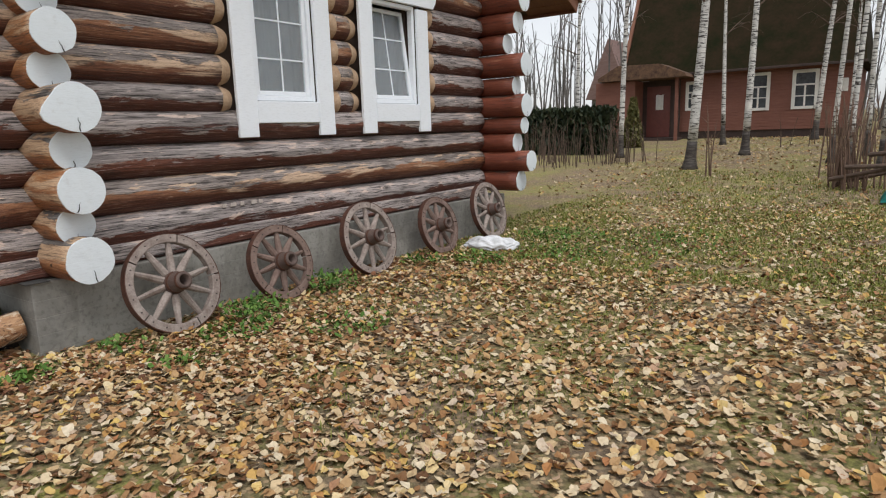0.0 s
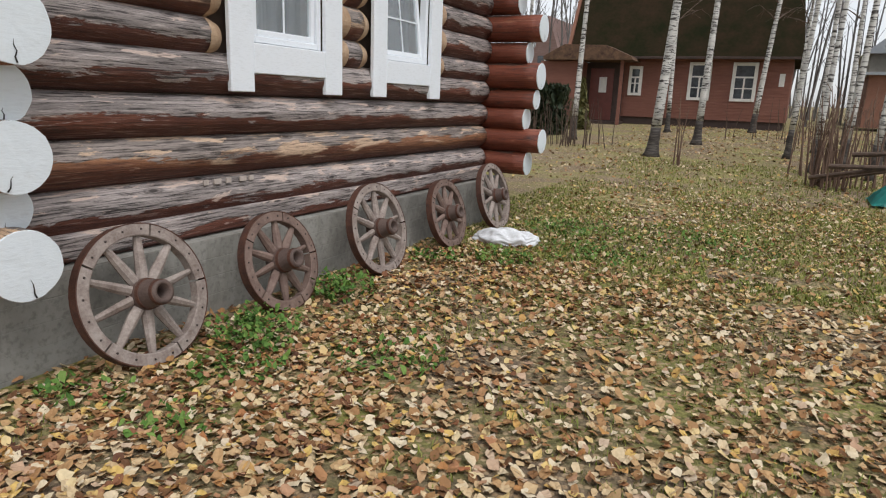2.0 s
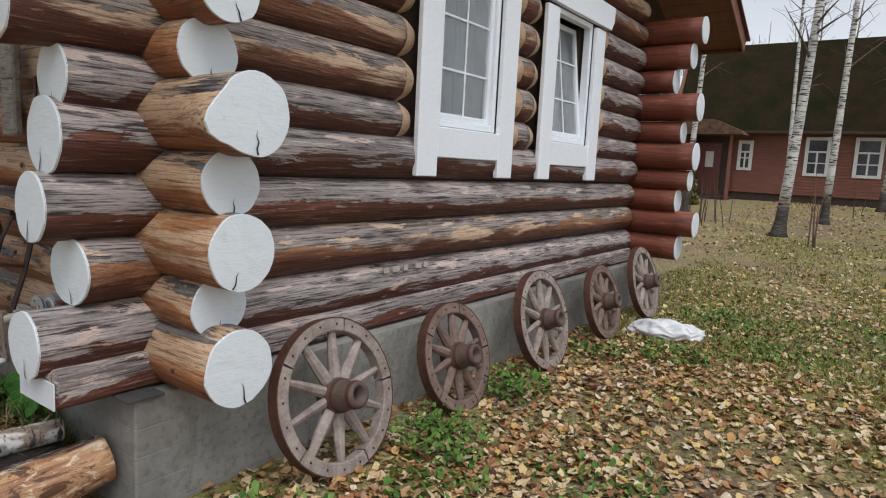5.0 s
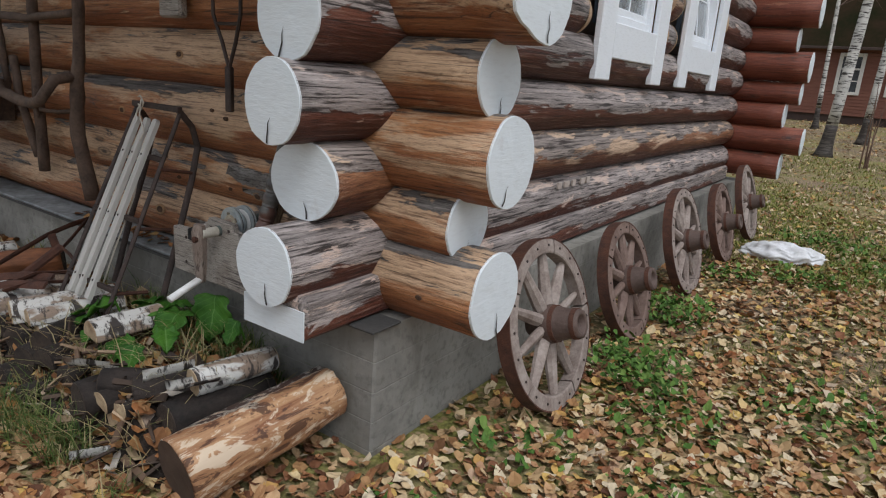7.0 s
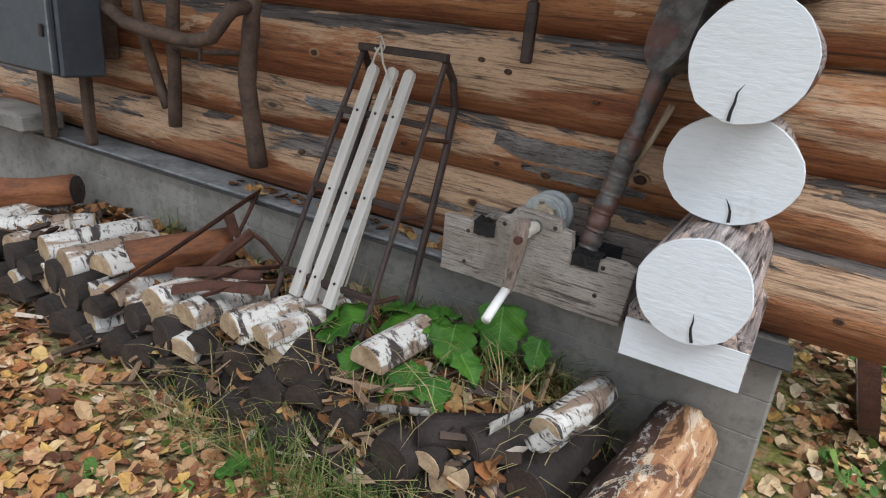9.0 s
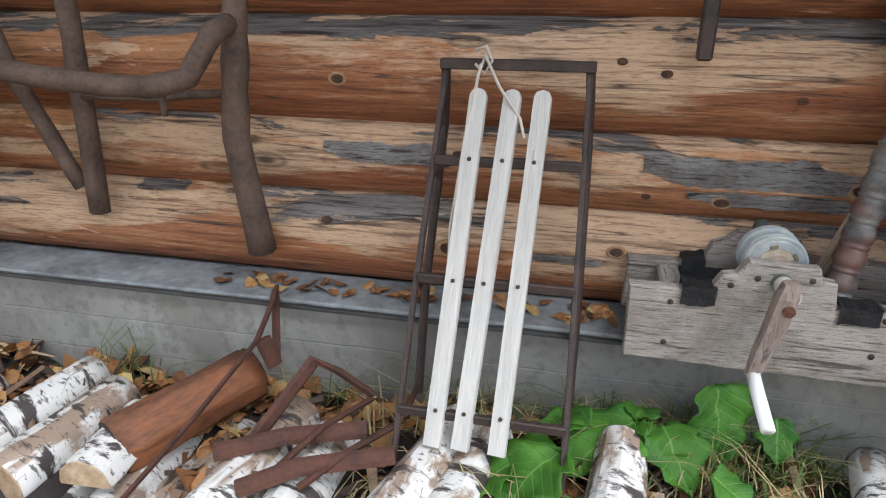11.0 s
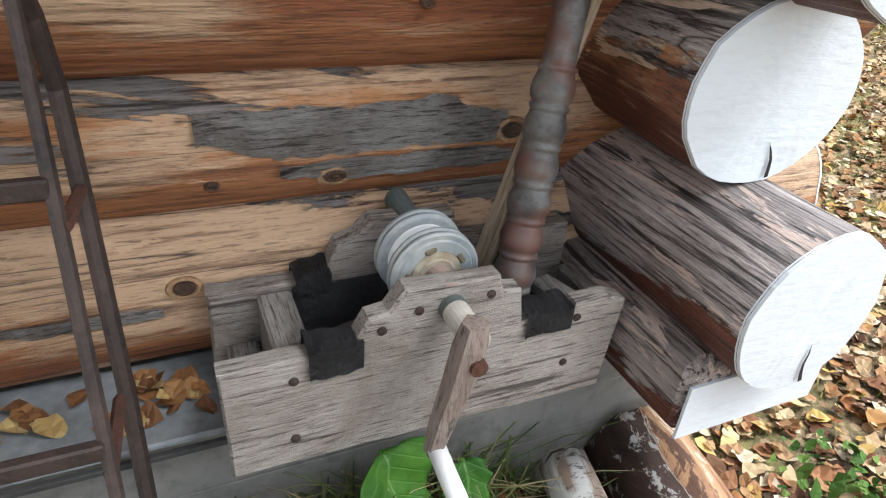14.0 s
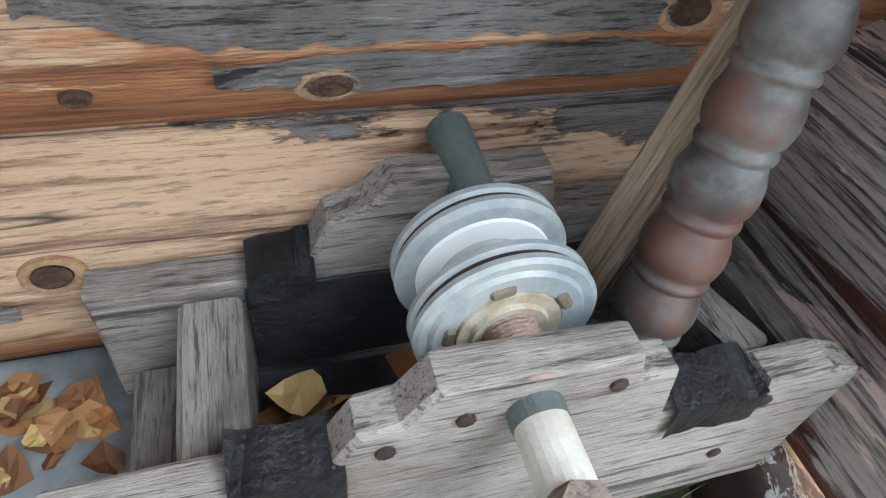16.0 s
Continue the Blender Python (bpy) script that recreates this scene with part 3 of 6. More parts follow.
M_KNOT = plain("dark_knot", (0.03, 0.017, 0.011), (0.13, 0.065, 0.035), 40.0, 0.85, 0, 0.9)
M_KNOTRING = plain("pale_knot_ring", (0.44, 0.28, 0.15), (0.22, 0.12, 0.06), 30.0, 0.8, 0, 0.6)
M_SKIN = grey_wood("torn_grey_skin", (0.42, 0.395, 0.37), (0.19, 0.165, 0.145), (0.03, 0.023, 0.019), 0.8, (4.5, 55, 55))


def on_log(row, x, z):
    """The place on the wall side of a south log at a height."""
    axis, x0, r, _ = SOUTH[row]
    r = 1.01 * (r + (min(r, 0.165) - r) * (x0 - x) / 8.2)
    return Vector((x, Y_AXIS - math.sqrt(max(0.0004, r * r - (z - axis) ** 2)), z))


for row, x, z, r in ((0, -6.68, 0.632, 0.013), (1, -6.612, 0.805, 0.009), (1, -6.401, 0.800, 0.015), (1, -6.05, 0.86, 0.016), (0, -7.20, 0.60, 0.018), (0, -7.62, 0.66, 0.012), (2, -6.72, 1.19, 0.010), (2, -6.60, 1.16, 0.011),
                     (1, -7.18, 0.90, 0.012), (2, -7.55, 1.12, 0.013), (1, -7.06, 0.80, 0.010), (2, -6.25, 1.10, 0.009), (3, -7.0, 1.45, 0.014), (0, -5.35, 0.56, 0.012)):
    p = on_log(row, x, z)
    face = Matrix.Translation(p) @ Vector((0, p.y - Y_AXIS, z - SOUTH[row][0])).to_track_quat("Z", "X").to_matrix().to_4x4() @ Matrix.Diagonal((1.0, 1.5, 1.0, 1.0))
    knot = part("knot", lathe(bmesh.new(), [(r, -0.01), (r * 0.95, 0.003), (r * 0.7, 0.006), (r * 0.4, 0.0035), (0.0, 0.005)], 14, face), M_KNOT, wall_south, "dark round knot")
    if r > 0.0125:
        part("knot_ring", lathe(bmesh.new(), [(r * 1.0, 0.0), (r * 1.15, 0.003), (r * 1.5, 0.0015), (r * 1.7, -0.008)], 18, face), M_KNOTRING, knot, "pale ring round the knot")


def torn_skin(row, x0, x1, z0, z1, seed):
    """A loose strip of grey outer wood that still clings to a log, ragged at its ends."""
    bm = bmesh.new()
    nx, nz = 60, 12
    grid = []
    for i in range(nx + 1):
        t = i / nx
        x = x0 + (x1 - x0) * t
        lo = z0 + (z1 - z0) * (0.45 * max(0.0, 1 - 4 * t) + 0.20 * noise.noise((x * 14, seed, 0)) + 0.12 * noise.noise((x * 45, seed, 1)))
        hi = z1 - (z1 - z0) * (0.35 * max(0.0, 5 * t - 4) + 0.18 * noise.noise((x * 12, seed, 5)) + 0.12 * noise.noise((x * 50, seed, 6)))
        row_v = []
        for j in range(nz + 1):
            p = on_log(row, x, lo + (hi - lo) * j / nz)
            out = Vector((0, p.y - Y_AXIS, p.z - SOUTH[row][0])).normalized()
            row_v.append(bm.verts.new(p + out * (0.0025 + 0.002 * noise.noise((x * 20, j * 0.5, seed)) + 0.006 * max(0.0, 1 - 12 * t))))
        grid.append(row_v)
    for i in range(nx):
        for j in range(nz):
            bm.faces.new((grid[i][j], grid[i + 1][j], grid[i + 1][j + 1], grid[i][j + 1]))
    bmesh.ops.solidify(bm, geom=bm.faces, thickness=0.004)
    return bm


for k, (row, x0, x1, z0, z1) in enumerate(((1, -6.63, -6.06, 0.845, 0.925), (1, -6.50, -6.02, 0.79, 0.835), (0, -6.98, -6.72, 0.585, 0.61), (1, -7.62, -7.20, 0.86, 0.92))):
    part("torn_skin", torn_skin(row, x0, x1, z0, z1, 3 + 7 * k), M_SKIN, wall_south, "torn strip of grey weathered outer wood")

wall_north = root("wall_north")
tagged(wall_north, "red-brown stained log wall with white-painted log ends", "log wall", kind="structure")
for row, (z, x0, r) in enumerate(FAR):
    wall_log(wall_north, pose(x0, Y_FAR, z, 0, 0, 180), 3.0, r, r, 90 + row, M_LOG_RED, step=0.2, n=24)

# inner walls that close the house, with the window openings
core = root("wall_inner")
tagged(core, "dark boarded inner face of the log walls", "wall", kind="structure")
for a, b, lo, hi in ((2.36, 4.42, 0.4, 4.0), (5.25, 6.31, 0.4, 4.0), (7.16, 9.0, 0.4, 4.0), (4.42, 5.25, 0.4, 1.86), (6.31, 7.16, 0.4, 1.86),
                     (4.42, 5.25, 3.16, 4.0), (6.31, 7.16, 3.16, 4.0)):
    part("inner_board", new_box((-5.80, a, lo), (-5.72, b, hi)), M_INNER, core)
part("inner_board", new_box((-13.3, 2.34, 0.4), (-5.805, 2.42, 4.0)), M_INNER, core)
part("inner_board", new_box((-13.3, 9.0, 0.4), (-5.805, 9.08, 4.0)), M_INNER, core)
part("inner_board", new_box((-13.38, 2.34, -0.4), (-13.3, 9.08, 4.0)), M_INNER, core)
# floor and ceiling are out of view and close the room dark
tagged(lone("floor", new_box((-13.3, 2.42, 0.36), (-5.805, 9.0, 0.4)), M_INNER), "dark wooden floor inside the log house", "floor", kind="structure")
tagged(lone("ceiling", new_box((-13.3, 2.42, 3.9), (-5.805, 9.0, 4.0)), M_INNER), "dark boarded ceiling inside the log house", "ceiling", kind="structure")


# ---- roof of the log house ----
M_SOFFIT = plain("brown_soffit_board", (0.13, 0.045, 0.022), (0.19, 0.075, 0.035), 4.0, 0.6, 0, 0.3, (6, 1, 1))
M_METALROOF = plain("dark_red_metal_roof", (0.10, 0.03, 0.025), (0.13, 0.045, 0.035), 2.0, 0.45, 0.2, 0.2)
roof = root("roof")
tagged(roof, "brown boarded roof overhang of the log house", "roof", kind="structure")
SLOPE = math.atan2(0.655, 1.512)
for side in (1, -1):
    turn = Matrix.Translation((0, 5.72, 0)) @ Matrix.Diagonal((1, side, 1, 1)) @ Matrix.Translation((0, 5.02, 3.5)) @ Matrix.Rotation(-SLOPE, 4, "X")
    for k in range(26):
        y = -5.7 + 0.22 * k
        part("soffit_board", new_box((-5.72, y, -0.02), (-4.82, y + 0.214, 0.0), 0.003, turn), M_SOFFIT, roof)
    part("barge_board", new_box((-4.815, -5.72, -0.07), (-4.785, 0.02, 0.13), 0.004, turn), M_SOFFIT, roof)
    part("eave_board", new_box((-13.5, 0.025, -0.07), (-4.79, 0.05, 0.12), 0.004, turn), M_SOFFIT, roof)
    part("roof_sheet", new_box((-13.5, -5.75, 0.135), (-4.74, 0.08, 0.16), 0.0, turn), M_METALROOF, roof)
    part("purlin_board", new_box((-13.5, -5.7, 0.005), (-5.0, 0.02, 0.12), 0.0, turn), M_INNER, roof)


# ---- windows of the log house ----
def log_house_window(name, y0, y1, tilted, label):
    w = root(name)
    tagged(w, label, "window", kind="structure")
    xf = -5.545
    part("side_casing", new_box((xf - 0.045, y0, 1.49), (xf, y0 + 0.245, 3.13), 0.006), M_TRIM, w)
    part("side_casing", new_box((xf - 0.045, y1 - 0.245, 1.49), (xf, y1, 3.13), 0.006), M_TRIM, w)
    part("sill_casing", new_box((xf - 0.043, y0 + 0.247, 1.635), (xf - 0.003, y1 - 0.247, 1.865), 0.006), M_TRIM, w)
    bm = bmesh.new()
    head = [(y0 - 0.17, 3.27), (y0 - 0.17, 3.42), (y1 + 0.19, 3.42), (y1 + 0.19, 3.27), (y1 + 0.12, 3.17), (y0 - 0.10, 3.17)]
    a = [bm.verts.new((xf + 0.012, y, z)) for y, z in head]
    b = [bm.verts.new((xf - 0.045, y, z)) for y, z in head]
    bm.faces.new(a), bm.faces.new(b[::-1])
    for k in range(6):
        bm.faces.new((a[k], a[(k + 1) % 6], b[(k + 1) % 6], b[k]))
    part("head_casing", bm, M_TRIM, w)
    ia, ib, za, zb = y0 + 0.25, y1 - 0.25, 1.87, 3.165
    frame_part = part("window_frame", bmesh.new(), M_TRIM, w)
    for lo, hi in (((xf - 0.13, ia, za), (xf - 0.05, ia + 0.055, zb)), ((xf - 0.13, ib - 0.055, za), (xf - 0.05, ib, zb)),
                   ((xf - 0.13, ia + 0.056, za), (xf - 0.05, ib - 0.056, za + 0.055)), ((xf - 0.13, ia + 0.056, zb - 0.055), (xf - 0.05, ib - 0.056, zb))):
        part("frame_bar", new_box(lo, hi, 0.006), M_TRIM, frame_part)
    # sash with glass and glazing bars
    sa, sb, ta, tb = ia + 0.058, ib - 0.058, za + 0.058, zb - 0.058
    lean = Matrix.Translation((xf - 0.10, 0, ta)) @ Matrix.Rotation(radians(-7 if tilted else 0), 4, "Y")
    sash = part("sash", bmesh.new(), M_TRIM, w, "tilted inwards" if tilted else "", lean)
    h = tb - ta
    for lo, hi in (((-0.025, sa, 0), (0.025, sa + 0.05, h)), ((-0.025, sb - 0.05, 0), (0.025, sb, h)),
                   ((-0.024, sa + 0.051, 0), (0.024, sb - 0.051, 0.05)), ((-0.024, sa + 0.051, h - 0.05), (0.024, sb - 0.051, h))):
        part("sash_bar", new_box(lo, hi, 0.005), M_TRIM, sash)
    pane = part("pane", new_box((-0.006, sa + 0.045, 0.045), (0.004, sb - 0.045, h - 0.045)), M_GLASS, sash)
    pane.visible_shadow = False
    mid = (sa + sb) / 2
    part("glazing_bar", new_box((0.005, mid - 0.008, 0.05), (0.012, mid + 0.008, h - 0.05)), M_TRIM, sash)
    for f in (0.33, 0.67):
        part("glazing_bar", new_box((0.0055, sa + 0.05, h * f - 0.008), (0.0115, sb - 0.05, h * f + 0.008)), M_TRIM, sash)
    bm = bmesh.new()
    n = 60
    rows = [[bm.verts.new((-5.92 + 0.025 * math.sin(k * 1.9) + 0.012 * math.sin(k * 0.7), ia - 0.1 + (ib - ia + 0.2) * k / n, z)) for k in range(n + 1)] for z in (1.75, 3.3)]
    for k in range(n):
        bm.faces.new((rows[0][k], rows[0][k + 1], rows[1][k + 1], rows[1][k]))
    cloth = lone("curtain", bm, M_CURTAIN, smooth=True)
    tagged(cloth, "dark blue-grey sheer curtain hanging behind the window", "curtain", group="window curtains")
    sol = cloth.modifiers.new("thick", "SOLIDIFY")
    sol.thickness = 0.004


log_house_window("window_1", *WINDOWS[0], False, "white casement window with carved white casing, closed")
log_house_window("window_2", *WINDOWS[1], True, "white casement window with white casing, sash tilted inwards")


# ---- cart wheels ----
def cart_wheel(r, spokes, material, hub_r=0.098):
    """Leaning wooden wheel; its axle is along local x, the hub's face at +x, and it stands on z = 0."""
    w = new("cart_wheel")
    felloes = 5
    rim_in, depth = r - 0.08, 0.034
    for k in range(felloes):
        bm = bmesh.new()
        a0, a1 = 2 * math.pi * (k + 0.012) / felloes, 2 * math.pi * (k + 0.988) / felloes
        prof = [(rim_in, -depth), (rim_in + 0.008, -depth - 0.004), (r - 0.006, -depth), (r - 0.006, depth), (rim_in + 0.008, depth + 0.004), (rim_in, depth)]
        rings = []
        for i in range(11):
            a = a0 + (a1 - a0) * i / 10
            wob = 1 + 0.006 * noise.noise((math.cos(a) * 3, math.sin(a) * 3, k))
            rings.append([bm.verts.new((x, q * wob * math.cos(a), r + q * wob * math.sin(a))) for q, x in prof])
        for p, q in zip(rings, rings[1:]):
            for i in range(6):
                bm.faces.new((p[i], p[(i + 1) % 6], q[(i + 1) % 6], q[i]))
        bm.faces.new(rings[0]), bm.faces.new(rings[-1][::-1])
        part("felloe", bm, material, w)
    bm = bmesh.new()
    n = 56
    prof = [(r - 0.007, -depth - 0.002), (r, -depth - 0.002), (r, depth + 0.002), (r - 0.007, depth + 0.002)]
    rings = [[bm.verts.new((x, q * math.cos(2 * math.pi * i / n), r + q * math.sin(2 * math.pi * i / n))) for q, x in prof] for i in range(n)]
    for i in range(n):
        p, q = rings[i], rings[(i + 1) % n]
        for j in range(4):
            bm.faces.new((p[j], p[(j + 1) % 4], q[(j + 1) % 4], q[j]))
    part("iron_tyre", bm, M_RUST, w, "rusty iron tyre")
    for k in range(spokes):
        a = 2 * math.pi * (k + 0.3) / spokes
        bm = bmesh.new()
        d = Vector((0, math.cos(a), math.sin(a)))
        c = Vector((0, 0, r))
        pts = [c + d * q for q in (hub_r * 0.8, hub_r + 0.05, (hub_r + rim_in) / 2, rim_in - 0.03, rim_in + 0.012)]
        tube(bm, pts, [0.036, 0.037, 0.033, 0.026, 0.02], 8, 0.72)
        part("spoke", bm, material, w)
    turn = Matrix.Translation((0, 0, r)) @ Matrix.Rotation(radians(90), 4, "Y")
    bm = lathe(bmesh.new(), [(0.0, -0.10), (0.06, -0.10), (0.075, -0.05), (hub_r, -0.02), (hub_r + 0.004, 0.03), (hub_r - 0.008, 0.07), (0.078, 0.12), (0.072, 0.19),
                             (0.055, 0.192), (0.045, 0.188), (0.042, 0.06), (0.0, 0.055)], 22, turn)
    hub = part("hub", bm, M_HUB, w, "turned wooden hub with an open axle hole", None, True)
    for h in (0.055, 0.165):
        q = hub_r - 0.004 if h < 0.1 else 0.077
        part("hub_band", lathe(bmesh.new(), [(q - 0.012, h - 0.012), (q + 0.004, h - 0.012), (q + 0.001, h + 0.012), (q - 0.012, h + 0.012)], 22, turn), M_RUST, hub, "rusty iron band")
    for k in range(felloes * 4):
        a = 2 * math.pi * (k + 0.5) / (felloes * 4)
        bm = lathe(bmesh.new(), [(0.007, 0.0), (0.007, 0.004), (0.0, 0.006)], 6,
                   Matrix.Translation((depth + 0.003, (r - 0.04) * math.cos(a), r + (r - 0.04) * math.sin(a))) @ Matrix.Rotation(radians(90), 4, "Y"))
        part("nail", bm, M_DARKIRON, w)
    return w


WHEELS = [  # y, radius, spokes, lean, turn of the wheel, material, x of the foot
    (3.03, 0.445, 10, 16, 0, M_WHEEL, -5.04, "large weathered grey wooden cart wheel leaning on the plinth"),
    (4.25, 0.395, 10, 17, 0, M_WHEELRED, -5.06, "brown wooden cart wheel leaning on the plinth"),
    (5.60, 0.445, 10, 15, 0, M_WHEEL, -5.05, "weathered grey wooden cart wheel leaning on the plinth"),
    (7.02, 0.40, 10, 15, 0, M_WHEELRED, -5.06, "small brown wooden cart wheel leaning on the plinth"),
    (8.37, 0.445, 10, 15, 0, M_WHEEL, -5.06, "grey-brown wooden cart wheel leaning near the far corner")]
for y, r, spokes, lean, turn, mat, x, label in WHEELS:
    w = cart_wheel(r, spokes, mat)
    w.matrix_basis = at(x, y, ground_z(x, y) - 0.01, 0, -lean, turn) @ Matrix.Scale(U, 4)
    tagged(w, label, "cart wheel", group="cart wheels along the wall")


# ---- the sack by the wheels ----
def sack():
    bm = bmesh.new()
    bmesh.ops.create_uvsphere(bm, u_segments=72, v_segments=36, radius=1.0)
    for v in bm.verts:
        x, y, z = v.co
        pinch = 1 - 0.75 * max(0.0, -x - 0.55) ** 0.8
        q = 1 + 0.16 * noise.noise((x * 2.2, y * 2.2, z * 2.2)) - 0.20 * abs(noise.noise((x * 3.2 + 4, y * 3.2, z * 3))) + 0.09 * abs(noise.noise((x * 8, y * 8, z * 6)))
        v.co = (x * 0.40 * q, y * 0.19 * q * pinch, max(-0.045, z * 0.13 * q * pinch + 0.02 * math.sin(9 * x + 4 * y)))
    return bm


M_SACK = plain("white_woven_sack", (0.55, 0.55, 0.56), (0.76, 0.77, 0.79), 7.0, 0.55, 0, 0.6)
tagged(lone("sack", sack(), M_SACK, -4.62, 7.50, -0.11, 0, 0, 12, True), "crumpled white woven plastic sack lying on the grass", "sack")


# ---- the winch on the south wall ----
M_PULLEY = plain("pale_blue_grey_enamel", (0.20, 0.235, 0.255), (0.42, 0.43, 0.40), 7.0, 0.5, 0.1, 0.4)
M_PULLEYFACE = plain("worn_cream_enamel", (0.50, 0.47, 0.38), (0.30, 0.23, 0.15), 13.0, 0.55, 0.0, 0.4)
M_LUG = plain("dirty_olive_metal", (0.20, 0.17, 0.11), (0.11, 0.085, 0.055), 20.0, 0.7, 0.1, 0.4)
M_THREAD = plain("rusty_threaded_rod", (0.27, 0.17, 0.13), (0.36, 0.27, 0.22), 20.0, 0.6, 0.3, 0.4)
M_PIPEWHITE = plain("white_plastic_pipe", (0.70, 0.70, 0.68), (0.78, 0.78, 0.77), 8.0, 0.4, 0, 0.1)
M_PIPECREAM = plain("chipped_cream_pipe", (0.62, 0.60, 0.53), (0.42, 0.38, 0.31), 12.0, 0.5, 0, 0.3)
M_PIPEGREEN = plain("weathered_green_pipe", (0.075, 0.095, 0.085), (0.13, 0.15, 0.14), 14.0, 0.6, 0.2, 0.4)
M_FELT = plain("black_roofing_felt", (0.018, 0.018, 0.02), (0.05, 0.05, 0.052), 15.0, 0.55, 0, 0.8)
M_ARMWOOD = grey_wood("crank_arm_wood", (0.30, 0.25, 0.215), (0.20, 0.145, 0.115), (0.07, 0.05, 0.04), 0.85, (22, 22, 2))


def board(profile, y0, y1, seed=0):
    """A board cut to an outline in x and z, between two y, with slightly worn edges."""
    bm = bmesh.new()
    pts = []
    for (xa, za), (xb, zb) in zip(profile, profile[1:] + profile[:1]):
        k = max(1, int(math.hypot(xb - xa, zb - za) / 0.035))
        for i in range(k):
            x, z = xa + (xb - xa) * i / k, za + (zb - za) * i / k
            w = 0.0028
            pts.append((x + w * noise.noise((x * 31, z * 31, seed)), z + w * noise.noise((x * 27, z * 27, seed + 9))))
    cx, cz = sum(p[0] for p in pts) / len(pts), sum(p[1] for p in pts) / len(pts)
    layers = []
    for y, inset in ((y0, 0.004), (y0 + 0.005, 0.0), (y1 - 0.005, 0.0), (y1, 0.004)):
        layers.append([bm.verts.new((x - math.copysign(inset, x - cx), y, z - math.copysign(inset, z - cz))) for x, z in pts])
    n = len(pts)
    for a, b in zip(layers, layers[1:]):
        for k in range(n):
            bm.faces.new((a[k], a[(k + 1) % n], b[(k + 1) % n], b[k]))
    bm.faces.new(layers[0]), bm.faces.new(layers[-1][::-1])
    return bm


ALONG_Y = Matrix.Rotation(radians(-90), 4, "X")          # turned shapes: height along +y
winch = root("well_winch")
tagged(winch, "old grey wooden winch box with pulley and hand crank", "winch")
FRONT = [(-6.652, 0.437), (-5.955, 0.425), (-5.935, 0.63), (-5.98, 0.648), (-6.045, 0.645), (-6.05, 0.632), (-6.155, 0.634), (-6.165, 0.70), (-6.20, 0.705), (-6.208, 0.735),
         (-6.372, 0.742), (-6.40, 0.705), (-6.43, 0.70), (-6.45, 0.668), (-6.445, 0.648), (-6.52, 0.652), (-6.655, 0.652)]
front = part("front_board", board(FRONT, 1.885, 1.925, 1), M_OLDWOOD, winch, "cracked grey board with a raised bearing block")
part("back_board", board([(-6.65, 0.48), (-5.93, 0.48), (-5.925, 0.672), (-6.09, 0.676), (-6.18, 0.682), (-6.195, 0.735), (-6.355, 0.742), (-6.385, 0.712), (-6.42, 0.702), (-6.44, 0.65), (-6.50, 0.636), (-6.648, 0.64)],
                         2.106, 2.152, 5), M_OLDWOOD, winch)
part("end_board", new_box((-6.628, 1.927, 0.45), (-6.572, 2.10, 0.535), 0.006), M_OLDWOODY, winch)
part("cross_piece", new_box((-6.567, 1.927, 0.46), (-6.508, 2.10, 0.632), 0.006), M_OLDWOODY, winch)
part("cross_piece", new_box((-6.035, 1.95, 0.46), (-5.985, 2.05, 0.60), 0.006, Matrix.Translation((-6.0, 2.0, 0)) @ Matrix.Rotation(radians(18), 4, "Z") @ Matrix.Translation((6.0, -2.0, 0))), M_OLDWOODY, winch)
part("end_board", new_box((-5.965, 1.927, 0.45), (-5.93, 2.07, 0.60), 0.005), M_OLDWOODY, winch)
# black floor puts the darkness of the box's hollow into the colour
part("bottom_board", new_box((-6.61, 1.927, 0.478), (-5.97, 2.096, 0.492), 0.003), M_FELT, winch, "thin black lining that darkens the box's inside")


def felt_patch(x0, x1, y0, y1, z0, z1, seed):
    bm = bmesh.new()
    n = 10
    prof = [(y0, z0), (y0, z1), (y1, z1 + 0.004), (y1 + 0.004, z0 + 0.02)]
    rows = []
    for i in range(n + 1):
        x = x0 + (x1 - x0) * i / n
        rows.append([bm.verts.new((x, y + 0.005 * noise.noise((x * 40, j, seed)), z + 0.012 * noise.noise((x * 35, j + 4, seed)))) for j, (y, z) in enumerate(prof)])
    for a, b in zip(rows, rows[1:]):
        for j in range(3):
            bm.faces.new((a[j], a[j + 1], b[j + 1], b[j]))
    bmesh.ops.solidify(bm, geom=bm.faces, thickness=0.004)
    return bm


# black sheets added on the inner faces so the hollow reads dark
part("lining", new_box((-6.515, 1.9265, 0.495), (-6.04, 1.931, 0.632), 0.001), M_FELT, winch, "thin black lining that darkens the box's inside")
part("lining", new_box((-6.505, 2.101, 0.495), (-6.04, 2.105, 0.63), 0.001), M_FELT, winch, "thin black lining that darkens the box's inside")
part("felt_patch", felt_patch(-6.525, -6.44, 1.878, 1.932, 0.612, 0.662, 1), M_FELT, winch, "torn black felt")
part("felt_patch", felt_patch(-6.15, -6.055, 1.878, 1.932, 0.598, 0.644, 2), M_FELT, winch, "torn black felt")
part("felt_patch", felt_patch(-6.50, -6.435, 2.09, 2.145, 0.62, 0.658, 3), M_FELT, winch, "torn black felt")
AX, AZ = -6.297, 0.715
PULLEY_AT = Matrix.Translation((AX, 1.948, AZ)) @ ALONG_Y @ Matrix.Diagonal((0.885, 0.885, 1, 1))
